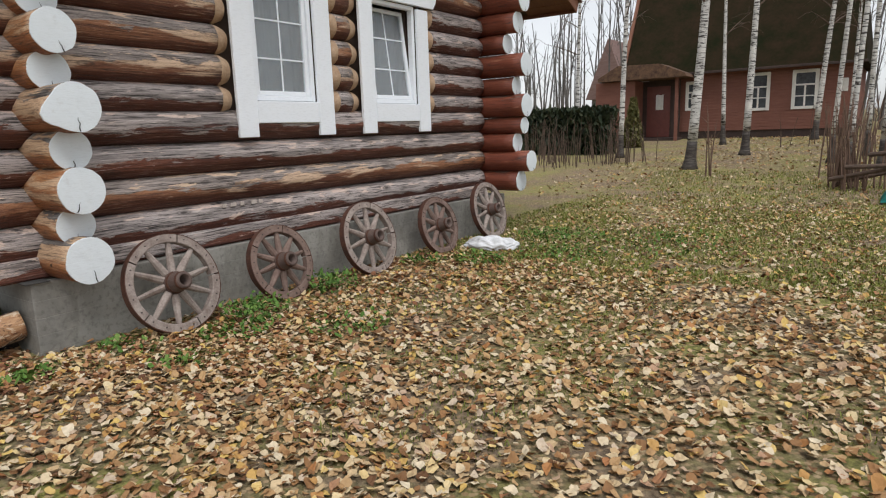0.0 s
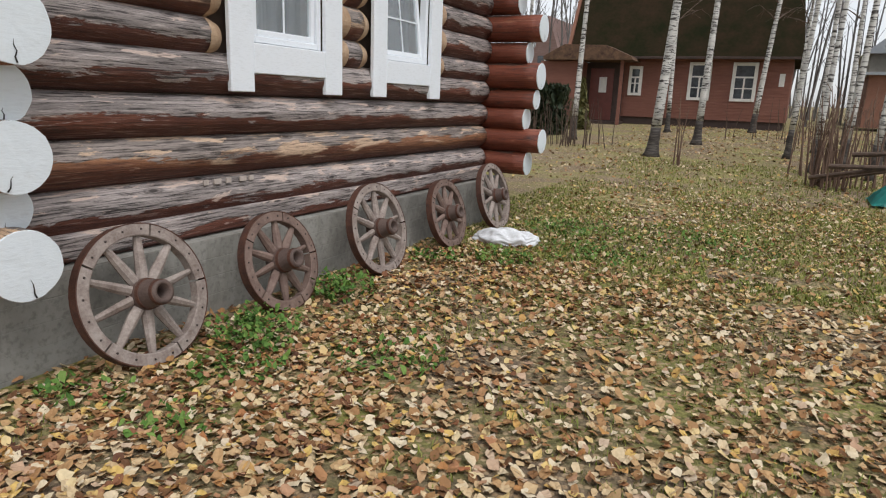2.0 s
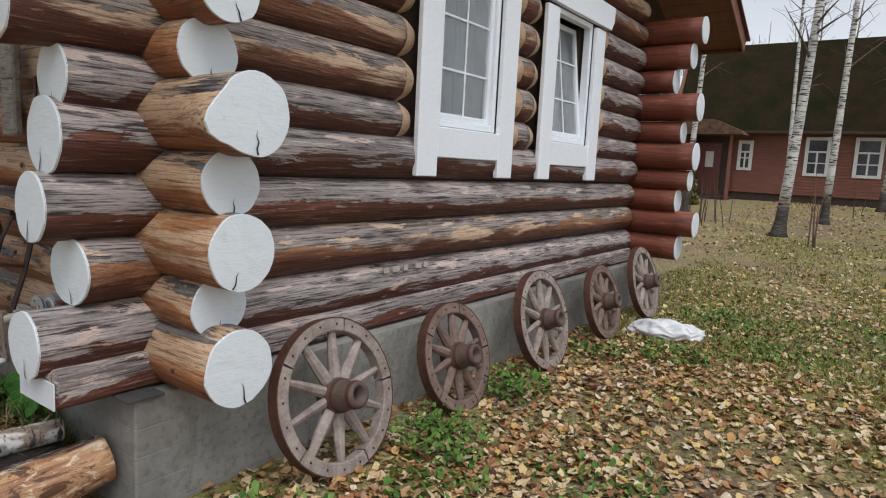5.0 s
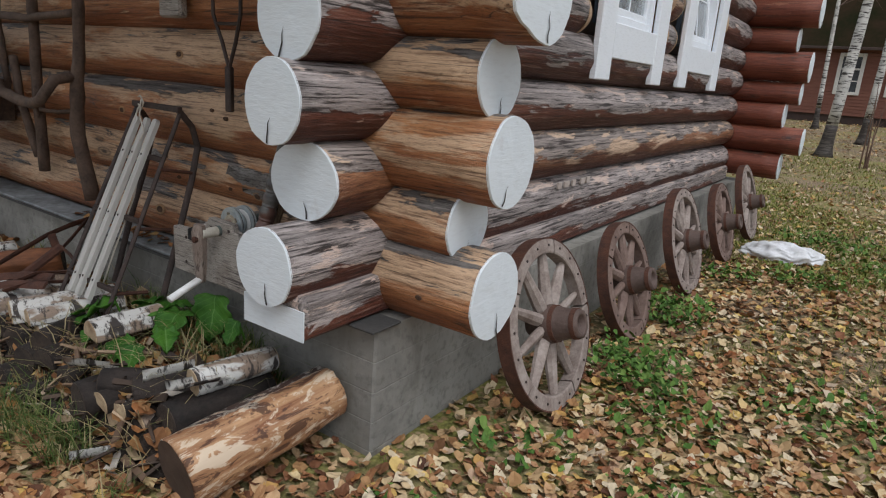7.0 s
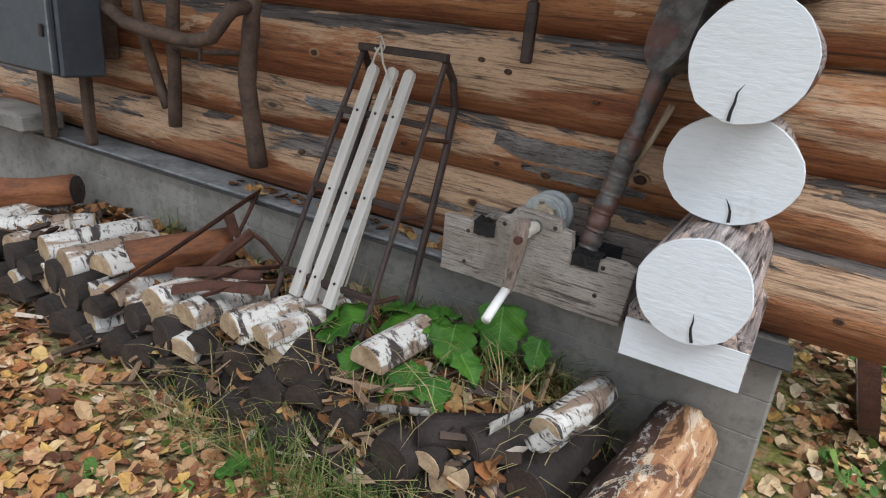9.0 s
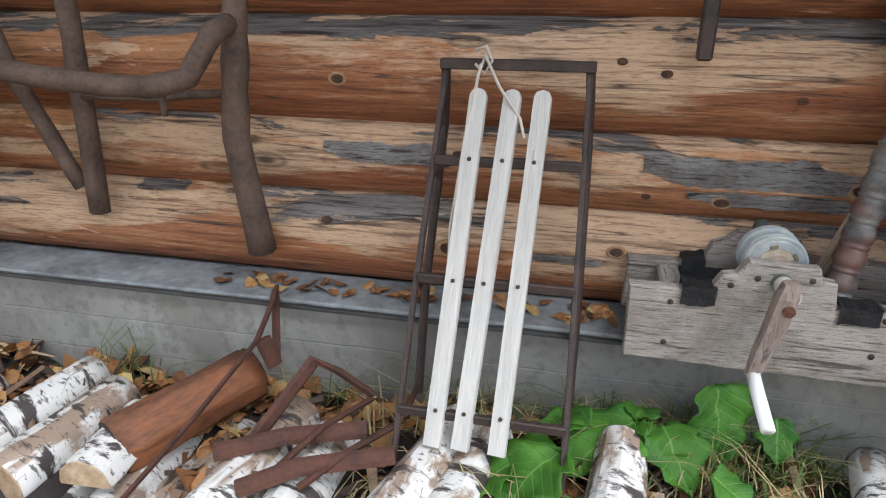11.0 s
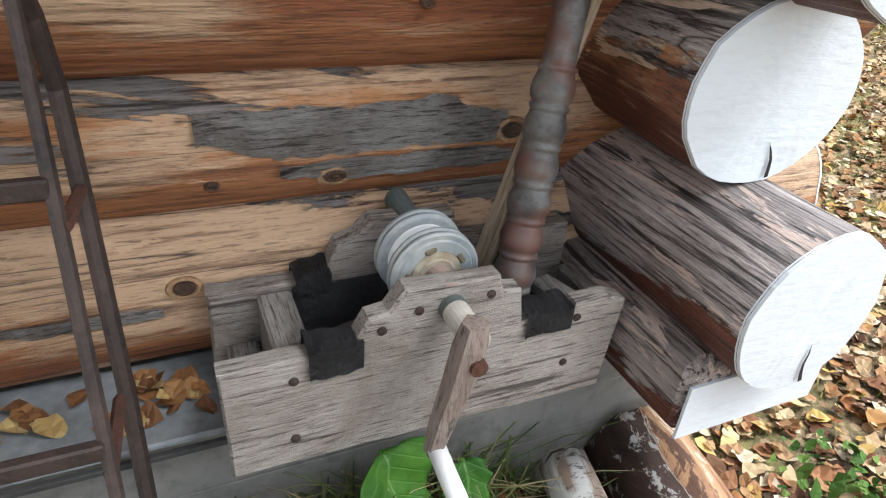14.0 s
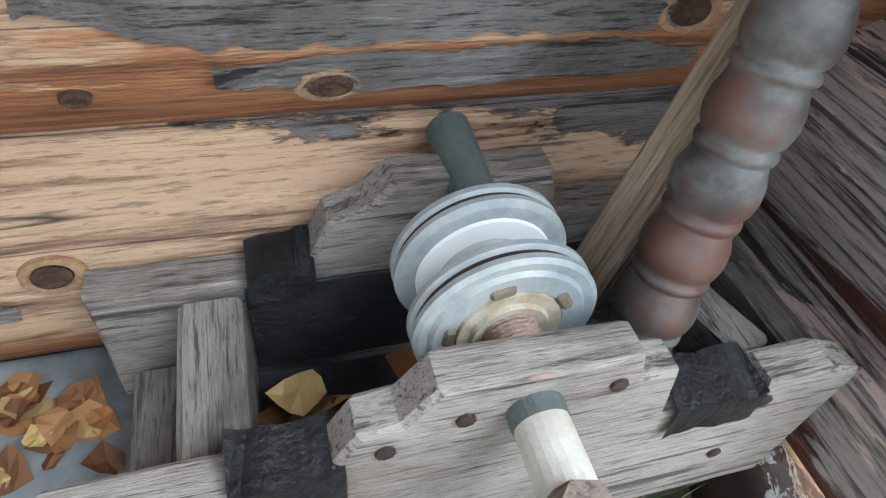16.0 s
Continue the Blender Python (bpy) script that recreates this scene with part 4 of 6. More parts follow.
drum = part("pulley", lathe(bmesh.new(), [(0.0, 0.001), (0.050, 0.001), (0.052, -0.002), (0.072, -0.003), (0.075, 0.001), (0.084, 0.0), (0.0885, 0.003), (0.0885, 0.008), (0.0845, 0.0105), (0.0845, 0.0145),
                                             (0.089, 0.017), (0.089, 0.022), (0.082, 0.025), (0.050, 0.029), (0.045, 0.036), (0.045, 0.056), (0.050, 0.061), (0.081, 0.065), (0.089, 0.068), (0.089, 0.073),
                                             (0.0855, 0.0755), (0.0855, 0.079), (0.089, 0.0815), (0.089, 0.087), (0.03, 0.090), (0.0, 0.090)], 56, PULLEY_AT), M_PULLEY, winch, "double-flanged enamelled pulley", None, False)
part("face_ring", lathe(bmesh.new(), [(0.027, -0.006), (0.036, -0.007), (0.038, -0.003), (0.050, -0.004), (0.052, 0.003), (0.027, 0.003)], 40, PULLEY_AT), M_PULLEYFACE, drum, "worn cream face ring")
part("inner_ring", lathe(bmesh.new(), [(0.049, 0.062), (0.049, 0.0585), (0.068, 0.0605), (0.070, 0.0645)], 40, PULLEY_AT), M_PIPEWHITE, drum, "white enamel ring")
part("groove_line", lathe(bmesh.new(), [(0.0835, 0.0105), (0.0848, 0.0108), (0.0848, 0.0142), (0.0835, 0.0145)], 56, PULLEY_AT), M_DARKIRON, drum, "dark groove in the rim")
part("groove_line", lathe(bmesh.new(), [(0.0845, 0.0755), (0.0858, 0.0758), (0.0858, 0.0787), (0.0845, 0.079)], 56, PULLEY_AT), M_DARKIRON, drum, "dark groove in the rim")
for k in range(5):
    lug = PULLEY_AT @ Matrix.Rotation(radians(72 * k + 40), 4, "Z")
    part("lug", new_box((0.051, -0.012, -0.0055), (0.063, 0.012, 0.002), 0.003, lug), M_LUG, drum, "dirty olive lug")
for k in range(9):
    a = radians(200 + 17 * k)
    tooth = Matrix.Translation((AX, 1.948, AZ)) @ ALONG_Y @ Matrix.Rotation(a, 4, "Z")
    part("tooth", new_box((0.040, -0.004, 0.031), (0.049, 0.004, 0.040), 0.002, tooth), M_PULLEYFACE, drum)
rod = [(0.0, -0.06)]
for k in range(26):
    rod += [(0.021, -0.06 + 0.0042 * k), (0.0245, -0.0582 + 0.0042 * k)]
rod += [(0.0, 0.05)]
part("threaded_shaft", lathe(bmesh.new(), rod, 20, Matrix.Translation((AX, 1.945, AZ)) @ ALONG_Y), M_THREAD, winch, "rusty ribbed shaft")
part("rear_pipe", lathe(bmesh.new(), [(0.0, 0.0), (0.023, 0.0), (0.0235, 0.16), (0.018, 0.162), (0.0, 0.15)], 18, Matrix.Translation((AX + 0.015, 2.03, AZ + 0.005)) @ Matrix.Rotation(radians(-84), 4, "X")), M_PIPEGREEN, winch, "green-grey pipe")
part("front_pipe", lathe(bmesh.new(), [(0.0, -0.095), (0.022, -0.095), (0.0222, -0.016), (0.0, -0.016)], 20, Matrix.Translation((AX + 0.003, 1.886, AZ - 0.020)) @ ALONG_Y), M_PIPECREAM, winch, "chipped cream pipe")
part("pipe_collar", lathe(bmesh.new(), [(0.0, -0.0158), (0.0232, -0.0158), (0.0238, 0.012), (0.0, 0.012)], 20, Matrix.Translation((AX + 0.003, 1.886, AZ - 0.020)) @ ALONG_Y), M_PIPEGREEN, winch, "dark green collar of the pipe")
crank = part("crank_arm", tube(bmesh.new(), [(-6.302, 1.79, 0.735), (-6.306, 1.79, 0.70), (-6.315, 1.797, 0.62), (-6.33, 1.808, 0.53), (-6.338, 1.815, 0.46)], [0.024, 0.032, 0.032, 0.027, 0.021], 6, 0.85), M_ARMWOOD, winch, "rough wooden crank arm")
part("bolt", lathe(bmesh.new(), [(0.014, 0.012), (0.014, -0.003), (0.0, -0.005)], 14, Matrix.Translation((-6.303, 1.762, 0.672)) @ ALONG_Y), M_RUST, crank, "rusty bolt")
part("handle", tube(bmesh.new(), [(-6.338, 1.82, 0.475), (-6.335, 1.75, 0.45), (-6.328, 1.65, 0.415)], [0.0165, 0.0165, 0.0165], 16), M_PIPEWHITE, crank, "white plastic pipe handle", None, True)
for x, z in ((-6.548, 0.613), (-6.551, 0.493), (-6.052, 0.513), (-6.042, 0.615), (-6.225, 0.705), (-6.35, 0.70), (-6.41, 0.675)):
    part("nail", lathe(bmesh.new(), [(0.008, 0.0), (0.008, -0.003), (0.0, -0.005)], 8, Matrix.Translation((x, 1.885, z)) @ ALONG_Y), M_DARKIRON, front)

# turned post leaning in the corner
M_PLANK = grey_wood("pale_split_wood", (0.47, 0.38, 0.27), (0.36, 0.27, 0.18), (0.12, 0.085, 0.055), 0.8, (30, 30, 1.5))
M_POST = Nodes("worn_brown_varnish", 0.45)
_a = M_POST.noise(M_POST.coords((5, 5, 5)), 1.4, 5, 0.6)
M_POST.bump(M_POST.noise(M_POST.coords((30, 30, 6)), 1, 4), 0.3, 0.004)
_b = M_POST.noise(M_POST.coords((14, 14, 20)), 1.0, 6, 0.65)
_c = M_POST.mix(M_POST.ramp(_b, [(0.40, 0.0), (0.62, 1.0)]), (0.055, 0.049, 0.046), (0.155, 0.15, 0.138))
M_POST = M_POST.colour(M_POST.mix(M_POST.ramp(_a, [(0.57, 0.0), (0.66, 0.75)]), _c, (0.13, 0.05, 0.032)))
prof = [(0.0, 0.0), (0.034, 0.0)]
PITCH, FIRST = 0.0655, 0.0105
for k in range(8):
    h, s = FIRST + PITCH * k, 0.041 - 0.0005 * k
    prof += [(s * 0.80, h), (s * 0.90, h + 0.0035), (s * 0.915, h + 0.007), (s * 0.90, h + 0.0105), (s * 0.80, h + 0.0125), (s * 0.93, h + 0.020), (s, h + 0.033), (s * 0.97, h + 0.046), (s * 0.86, h + 0.058), (s * 0.82, h + 0.0645)]
h = FIRST + PITCH * 8
prof += [(0.030, h), (0.034, h + 0.003), (0.034, h + 0.009), (0.029, h + 0.012), (0.0285, h + 0.05), (0.030, h + 0.12), (0.034, h + 0.185), (0.036, h + 0.222), (0.0, h + 0.224)]
post = root("turned_post", -6.155, 1.955, 0.495, -8.6, 9.7, 0)
tagged(post, "dark turned wooden post leaning against the log wall in the corner", "wooden post")
part("turned_shaft", lathe(bmesh.new(), prof, 32), M_POST, post, "shaft turned into beads", None, True)
bm = bmesh.new()
head = [(-0.028, 0.0), (-0.06, 0.03), (-0.092, 0.055), (-0.10, 0.10), (-0.105, 0.40), (0.105, 0.40), (0.10, 0.10), (0.092, 0.055), (0.06, 0.03), (0.028, 0.0)]
fore, aft = [[bm.verts.new((x, y, z)) for x, z in head] for y in (-0.030, 0.030)]
bm.faces.new(fore), bm.faces.new(aft[::-1])
for k in range(10):
    bm.faces.new((fore[k], fore[(k + 1) % 10], aft[(k + 1) % 10], aft[k]))
bmesh.ops.bevel(bm, geom=list(bm.edges), offset=0.005, segments=2, affect="EDGES")
part("paddle_head", bm, M_POST, post, "broad flat head with sloping shoulders", Matrix.Translation((0, 0, h + 0.215)) @ Matrix.Rotation(radians(-38), 4, "Z"))
turn = (Vector((-5.975, 2.10, 1.15)) - Vector((-6.205, 2.035, 0.50))).to_track_quat("Z", "Y").to_matrix().to_4x4()
bm = new_box((-0.024, -0.010, 0.0), (0.024, 0.010, 0.68), 0.004)
for v in bm.verts:
    v.co.x += 0.005 * noise.noise((v.co.z * 6, v.co.x * 20, 3))
tagged(lone("split_board", bm, M_PLANK), "pale split board leaning behind the turned post", "board").matrix_basis = at(-6.205, 2.035, 0.50) @ turn @ Matrix.Scale(U, 4)


# ---- the sledge ----
M_CORD = plain("grey_cord", (0.42, 0.38, 0.32), (0.55, 0.50, 0.43), 30.0)
sledge = root("sledge")
tagged(sledge, "old iron sledge with three grey slats leaning on the wall", "sledge")
XL, XR = -7.185, -6.803


def rail_y(z):
    return 1.632 + (2.045 - 1.632) * (z - 0.29) / (1.18 - 0.29)


for side, x in (("l", XL), ("r", XR)):
    flare = -0.05 if side == "l" else 0.02
    pts = [(x, 2.03, 1.185), (x + flare * 0.3, 2.10, 1.10), (x + flare * 0.5, 2.125, 1.0), (x + flare * 0.7, 2.085, 0.84), (x + flare, 1.99, 0.55), (x + flare, 1.885, 0.22)]
    runner = part("runner", tube(bmesh.new(), pts, 0.016, 8, 0.6), M_DARKIRON, sledge)
    part("side_rail", tube(bmesh.new(), [(x + flare * k, rail_y(z), z) for k, z in ((0, 1.185), (0.3, 0.9), (0.6, 0.6), (0.9, 0.2))], 0.011, 8, 0.6), M_DARKIRON, sledge)
    for z in (0.90, 0.62, 0.32):
        part("strut", tube(bmesh.new(), [(x + flare * 0.5, rail_y(z), z), (x + flare * 0.7, rail_y(z) + 0.17, z - 0.03)], 0.009, 6), M_RUST, runner)
part("top_bar", new_box((XL - 0.015, 2.018, 1.172), (XR + 0.015, 2.045, 1.20), 0.003), M_DARKIRON, sledge)
for z, grow in ((0.945, 0.2), (0.655, 0.5), (0.335, 0.85)):
    part("cross_bar", new_box((XL - 0.05 * grow, rail_y(z) - 0.014, z - 0.013), (XR + 0.02 * grow, rail_y(z) + 0.004, z + 0.013), 0.003), M_DARKIRON, sledge)
for x_top, x_low in ((-7.084, -7.125), (-6.994, -7.051), (-6.916, -6.955)):
    a, b = Vector((x_top, 1.985, 1.128)), Vector((x_low, 1.605, 0.265))
    length = (b - a).length
    bm = bmesh.new()
    shape = [(-0.0225, 0.0), (-0.0225, length - 0.02), (-0.016, length - 0.006), (0.0, length), (0.016, length - 0.006), (0.0225, length - 0.02), (0.0225, 0.0)]
    lo = [bm.verts.new((x, -0.011, z)) for x, z in shape]
    hi = [bm.verts.new((x, 0.011, z)) for x, z in shape]
    bm.faces.new(lo), bm.faces.new(hi[::-1])
    for k in range(7):
        bm.faces.new((lo[k], lo[(k + 1) % 7], hi[(k + 1) % 7], hi[k]))
    turn = (a - b).to_track_quat("Z", "Y").to_matrix().to_4x4()
    slat = part("slat", bm, M_SLATZ, sledge, "", Matrix.Translation(b) @ turn)
    for f in (0.10, 0.46, 0.80):
        part("nail", lathe(bmesh.new(), [(0.0, -0.0165), (0.0055, -0.0145), (0.006, -0.011), (0.006, 0.011), (0.0055, 0.0145), (0.0, 0.0165)], 8, Matrix.Translation((0, 0, length * f)) @ ALONG_Y), M_DARKIRON, slat)
for pts in ([(-7.075, 2.01, 1.21), (-7.09, 1.985, 1.16), (-7.10, 1.965, 1.05)], [(-7.075, 2.0, 1.215), (-7.03, 1.96, 1.14), (-6.97, 1.945, 1.06), (-6.955, 1.91, 1.02)],
            [(-7.085, 2.0, 1.19), (-7.11, 1.93, 1.02), (-7.135, 1.86, 0.78), (-7.12, 1.74, 0.52), (-7.10, 1.66, 0.34)], [(-6.925, 1.91, 0.99), (-6.925, 1.85, 0.75), (-6.93, 1.74, 0.50), (-6.935, 1.66, 0.30)],
            [(-7.10, 2.0, 1.225), (-7.07, 1.992, 1.235), (-7.055, 2.0, 1.20), (-7.075, 2.0, 1.165), (-7.10, 1.997, 1.19)]):
    part("cord", tube(bmesh.new(), pts, 0.0042, 6), M_CORD, sledge, "", None, True)


# ---- things hung on the south wall ----
M_STICK = plain("dark_branch_bark", (0.05, 0.032, 0.024), (0.13, 0.085, 0.06), 9.0, 0.85, 0, 0.8)
M_STEEL = plain("blue_grey_painted_steel", (0.055, 0.065, 0.08), (0.085, 0.098, 0.115), 3.0, 0.5, 0.2, 0.3)


def branch(points, r0, r1, name="branch"):
    pts = []
    seed = points[0][0] * 13 + points[0][2]
    for (a, b) in zip(points, points[1:]):
        for k in range(4):
            t = k / 4
            p = [p0 + (p1 - p0) * t for p0, p1 in zip(a, b)]
            pts.append([c + 0.008 * noise.noise((p[0] * 9, p[2] * 9, seed + j * 5)) for j, c in enumerate(p)])
    pts.append(points[-1])
    n = len(pts)
    radii = [(r0 + (r1 - r0) * k / (n - 1)) * (1 + 0.15 * noise.noise((k * 0.9, seed, 1))) for k in range(n)]
    return tube(bmesh.new(), pts, radii, 9)


rack = root("branch_rack")
tagged(rack, "rustic rack of dark crooked branches fixed to the log wall", "rack")
for pts, r0, r1 in (([(-7.79, 2.07, 1.75), (-7.80, 2.06, 1.40), (-7.81, 2.04, 1.25), (-7.84, 2.04, 0.95), (-7.825, 2.09, 0.56)], 0.030, 0.045),
                    ([(-7.81, 2.02, 1.285), (-7.80, 1.92, 1.265), (-7.86, 1.86, 1.14), (-8.0, 1.87, 1.115), (-8.22, 1.90, 1.12), (-8.55, 1.94, 1.14), (-8.80, 2.0, 1.20)], 0.030, 0.034),
                    ([(-8.39, 2.09, 1.85), (-8.38, 2.08, 1.45), (-8.39, 2.07, 1.15), (-8.43, 2.09, 0.65)], 0.030, 0.034),
                    ([(-8.74, 2.09, 1.36), (-8.63, 2.07, 1.10), (-8.47, 2.08, 0.74)], 0.026, 0.028),
                    ([(-7.85, 2.06, 1.08), (-8.1, 2.06, 1.06), (-8.40, 2.06, 1.05)], 0.015, 0.012),
                    ([(-7.96, 1.87, 1.12), (-7.965, 1.88, 1.04)], 0.012, 0.008),
                    ([(-8.9, 2.09, 1.62), (-8.40, 2.05, 1.60), (-7.80, 2.04, 1.63)], 0.026, 0.022),
                    ([(-8.85, 2.09, 1.20), (-8.88, 2.08, 1.55), (-8.86, 2.09, 1.9)], 0.022, 0.02)):
    part("branch", branch(pts, r0, r1), M_STICK, rack, "", None, True)

cabinet = root("meter_cabinet")
tagged(cabinet, "blue-grey painted steel meter cabinet on the log wall", "meter cabinet")
part("body", new_box((-9.42, 1.755, 0.85), (-8.83, 1.99, 1.26), 0.012), M_STEEL, cabinet)
part("mounting_board", new_box((-9.30, 1.992, 0.92), (-8.98, 2.17, 1.20), 0.008), M_STICK, cabinet)
door = part("door", new_box((-9.405, 1.725, 0.865), (-8.845, 1.753, 1.245), 0.006), M_STEEL, cabinet)
part("door_edge", new_box((-8.86, 1.719, 0.87), (-8.845, 1.7245, 1.24), 0.002), M_LEDGE, door, "chipped pale edge of the door")
part("handle", new_box((-8.92, 1.71, 1.04), (-8.895, 1.724, 1.10), 0.004), M_DARKIRON, door)
part("bracket", new_box((-9.41, 1.93, 0.437), (-9.34, 1.985, 0.849), 0.008), M_STICK, cabinet)
part("bracket", new_box((-9.12, 2.0, 0.437), (-9.06, 2.05, 0.919), 0.008), M_STICK, cabinet)
tagged(lone("stone_block", new_box((-10.1, 1.85, 0.436), (-9.5, 2.12, 0.55), 0.02), M_CONCRETE), "dark grey concrete block lying on the ledge", "block")
M_CRATE = plain("orange_brown_crate", (0.20, 0.085, 0.035), (0.28, 0.13, 0.055), 5.0, 0.7, 0, 0.3)
tagged(lone("wooden_crate", new_box((-9.42, 1.76, 1.264), (-9.0, 2.1, 1.56), 0.01), M_CRATE), "orange-brown wooden crate standing on the meter cabinet", "crate")

fork = root("hay_fork")
tagged(fork, "black iron fork hanging on the log wall, tip down", "fork")
part("socket", new_box((-6.539, 2.105, 1.20), (-6.499, 2.135, 1.41), 0.006), M_DARKIRON, fork)
for s in (-1, 1):
    part("tine", tube(bmesh.new(), [(-6.519, 2.12, 1.40), (-6.519 + 0.05 * s, 2.12, 1.52), (-6.519 + 0.10 * s, 2.11, 1.64), (-6.519 + 0.105 * s, 2.11, 1.95)], 0.009, 6), M_DARKIRON, fork)
part("brace", tube(bmesh.new(), [(-6.599, 2.115, 1.60), (-6.439, 2.115, 1.60)], 0.008, 6), M_DARKIRON, fork)
tagged(lone("hanging_plank", new_box((-7.02, 2.08, 1.62), (-6.84, 2.13, 2.15), 0.012), M_OLDWOOD, 0, 0, 0), "short pale grey plank hanging on the log wall", "plank")


# ---- firewood and rubbish along the plinth ----
def mound_z(x, y):
    """Height of the heap of rotten wood and soil over the ground."""
    along = min(1.0, max(0.0, (x + 9.6) / 0.7)) * min(1.0, max(0.0, (-5.82 - x) / 0.35))
    edge = 1.30 + 0.10 * noise.noise((x * 1.3, 0, 7)) + 0.12 * max(0.0, -x - 7.2) * 0.4
    across = min(1.0, max(0.0, (y - edge + 0.04) / 0.15))
    across = across * across * (3 - 2 * across)
    return ground_z(x, y) + along * across * (0.25 + 0.05 * noise.noise((x * 4, y * 4, 2)) + 0.03 * noise.noise((x * 11, y * 11, 5))) - 0.015


def soil_heap():
    bm = bmesh.new()
    nx, ny = 120, 30
    rows = [[bm.verts.new((-9.8 + 3.95 * i / nx, 1.12 + 0.93 * j / ny, mound_z(-9.8 + 3.95 * i / nx, 1.12 + 0.93 * j / ny))) for i in range(nx + 1)] for j in range(ny + 1)]
    for j in range(ny):
        for i in range(nx):
            bm.faces.new((rows[j][i], rows[j][i + 1], rows[j + 1][i + 1], rows[j + 1][i]))
    return bm


# dark soil, lowered further to stand for deep shade between the logs
M_SOIL = plain("dark_rotten_soil", (0.012, 0.009, 0.007), (0.045, 0.03, 0.021), 8.0, 0.95, 0, 1.0, (1, 1, 1), 0.03)
tagged(lone("soil_heap", soil_heap(), M_SOIL, smooth=True), "dark heap of rotten wood and soil along the plinth", "soil", kind="structure")


def firewood(length, r, seed, bark, half=False, cut=None):
    """A short log along +x; half: split down the middle, round side up."""
    piece = new("firewood_log")
    bm, first = log_body(length, r, r * 0.94, seed, step=0.06, n=20, rough=0.24 if cut else 0.07)
    if half:
        bmesh.ops.bisect_plane(bm, geom=bm.verts[:] + bm.edges[:] + bm.faces[:], plane_co=(0, 0, -r * 0.1), plane_no=(0, 0, -1), clear_outer=True)
        bmesh.ops.holes_fill(bm, edges=[e for e in bm.edges if e.is_boundary])
    part("bark", bm, bark, piece, "", None, True).data.shade_flat() if half else part("bark", bm, bark, piece, "", None, True)
    ring = [(y, max(z, -r * 0.1) if half else z) for y, z in first]
    for x, s in ((-0.003, 1), (length + 0.003, 0.93)):
        bm = bmesh.new()
        a = [bm.verts.new((x - 0.002, y * 0.95 * s, z * 0.95 * s)) for y, z in ring]
        b = [bm.verts.new((x + 0.002, y * 0.95 * s, z * 0.95 * s)) for y, z in ring]
        bm.faces.new(a), bm.faces.new(b[::-1])
        for k in range(len(a)):
            bm.faces.new((a[k], a[(k + 1) % len(a)], b[(k + 1) % len(a)], b[k]))
        part("cut_face", bm, cut or M_CUT, piece)
    return piece


BIRCHLOGS = [  # x and z of the front end, y, length, radius, turn from +y, half
    (-8.76, 0.06, 1.38, 0.42, 0.075, 0, 0), (-8.44, 0.145, 1.37, 0.48, 0.070, -10, 0), (-8.46, 0.01, 1.35, 0.42, 0.078, 2, 0), (-8.262, 0.125, 1.36, 0.42, 0.080, -8, 0),
    (-7.985, 0.185, 1.36, 0.26, 0.075, 3, 1), (-8.305, -0.045, 1.34, 0.42, 0.072, 0, 0), (-8.13, 0.02, 1.36, 0.40, 0.075, 4, 1), (-7.955, 0.055, 1.36, 0.42, 0.080, 2, 1),
    (-7.81, 0.02, 1.38, 0.42, 0.07, -3, 0), (-7.645, 0.125, 1.36, 0.44, 0.086, -6, 0), (-7.462, 0.125, 1.36, 0.36, 0.080, -4, 1), (-7.50, -0.02, 1.38, 0.40, 0.075, 3, 0),
    (-7.205, 0.165, 1.36, 0.46, 0.085, -16, 1), (-7.075, 0.175, 1.38, 0.42, 0.062, -12, 1), (-7.02, 0.10, 1.40, 0.40, 0.065, -8, 0), (-6.665, 0.195, 1.47, 0.32, 0.075, -6, 1),
    (-6.035, 0.155, 1.56, 0.36, 0.060, -11, 0), (-9.02, 0.09, 1.43, 0.46, 0.060, -38, 0), (-8.95, 0.0, 1.42, 0.42, 0.08, 0, 0), (-9.15, 0.06, 1.45, 0.42, 0.08, 0, 0)]
for k, (x, z, y, length, r, turn, half) in enumerate(BIRCHLOGS):
    w = firewood(length, r, 200 + k, M_FIREBARK, bool(half))
    w.matrix_basis = at(x, y, z, 0, -2, 90 + turn) @ Matrix.Scale(U, 4)
    tagged(w, "split birch firewood log with white bark on the heap" if half else "round birch firewood log with peeling white bark on the heap", "firewood", group="birch firewood heap")
rnd = random.Random(77)
for k in range(22):
    x = rnd.uniform(-9.0, -6.95) if k < 16 else rnd.uniform(-6.7, -6.1)
    w = firewood(rnd.uniform(0.28, 0.42), rnd.uniform(0.05, 0.075), 320 + k, M_FIREBARK if k % 3 else M_DARKBARK, True)
    w.matrix_basis = at(x, rnd.uniform(1.30, 1.42), rnd.uniform(-0.06, 0.10) if k < 16 else rnd.uniform(-0.02, 0.05), rnd.uniform(0, 360), rnd.uniform(-8, 4), 90 + rnd.uniform(-16, 12)) @ Matrix.Scale(U, 4)
    tagged(w, "split piece of birch firewood wedged into the heap", "firewood", group="split firewood pieces")
DARKLOGS = [(-6.38, 0.10, 1.38, 0.40, 0.06, -25), (-6.22, 0.10, 1.42, 0.36, 0.065, -15), (-6.05, 0.03, 1.48, 0.40, 0.075, -5), (-6.90, 0.12, 1.37, 0.36, 0.06, 12)]
rnd = random.Random(91)
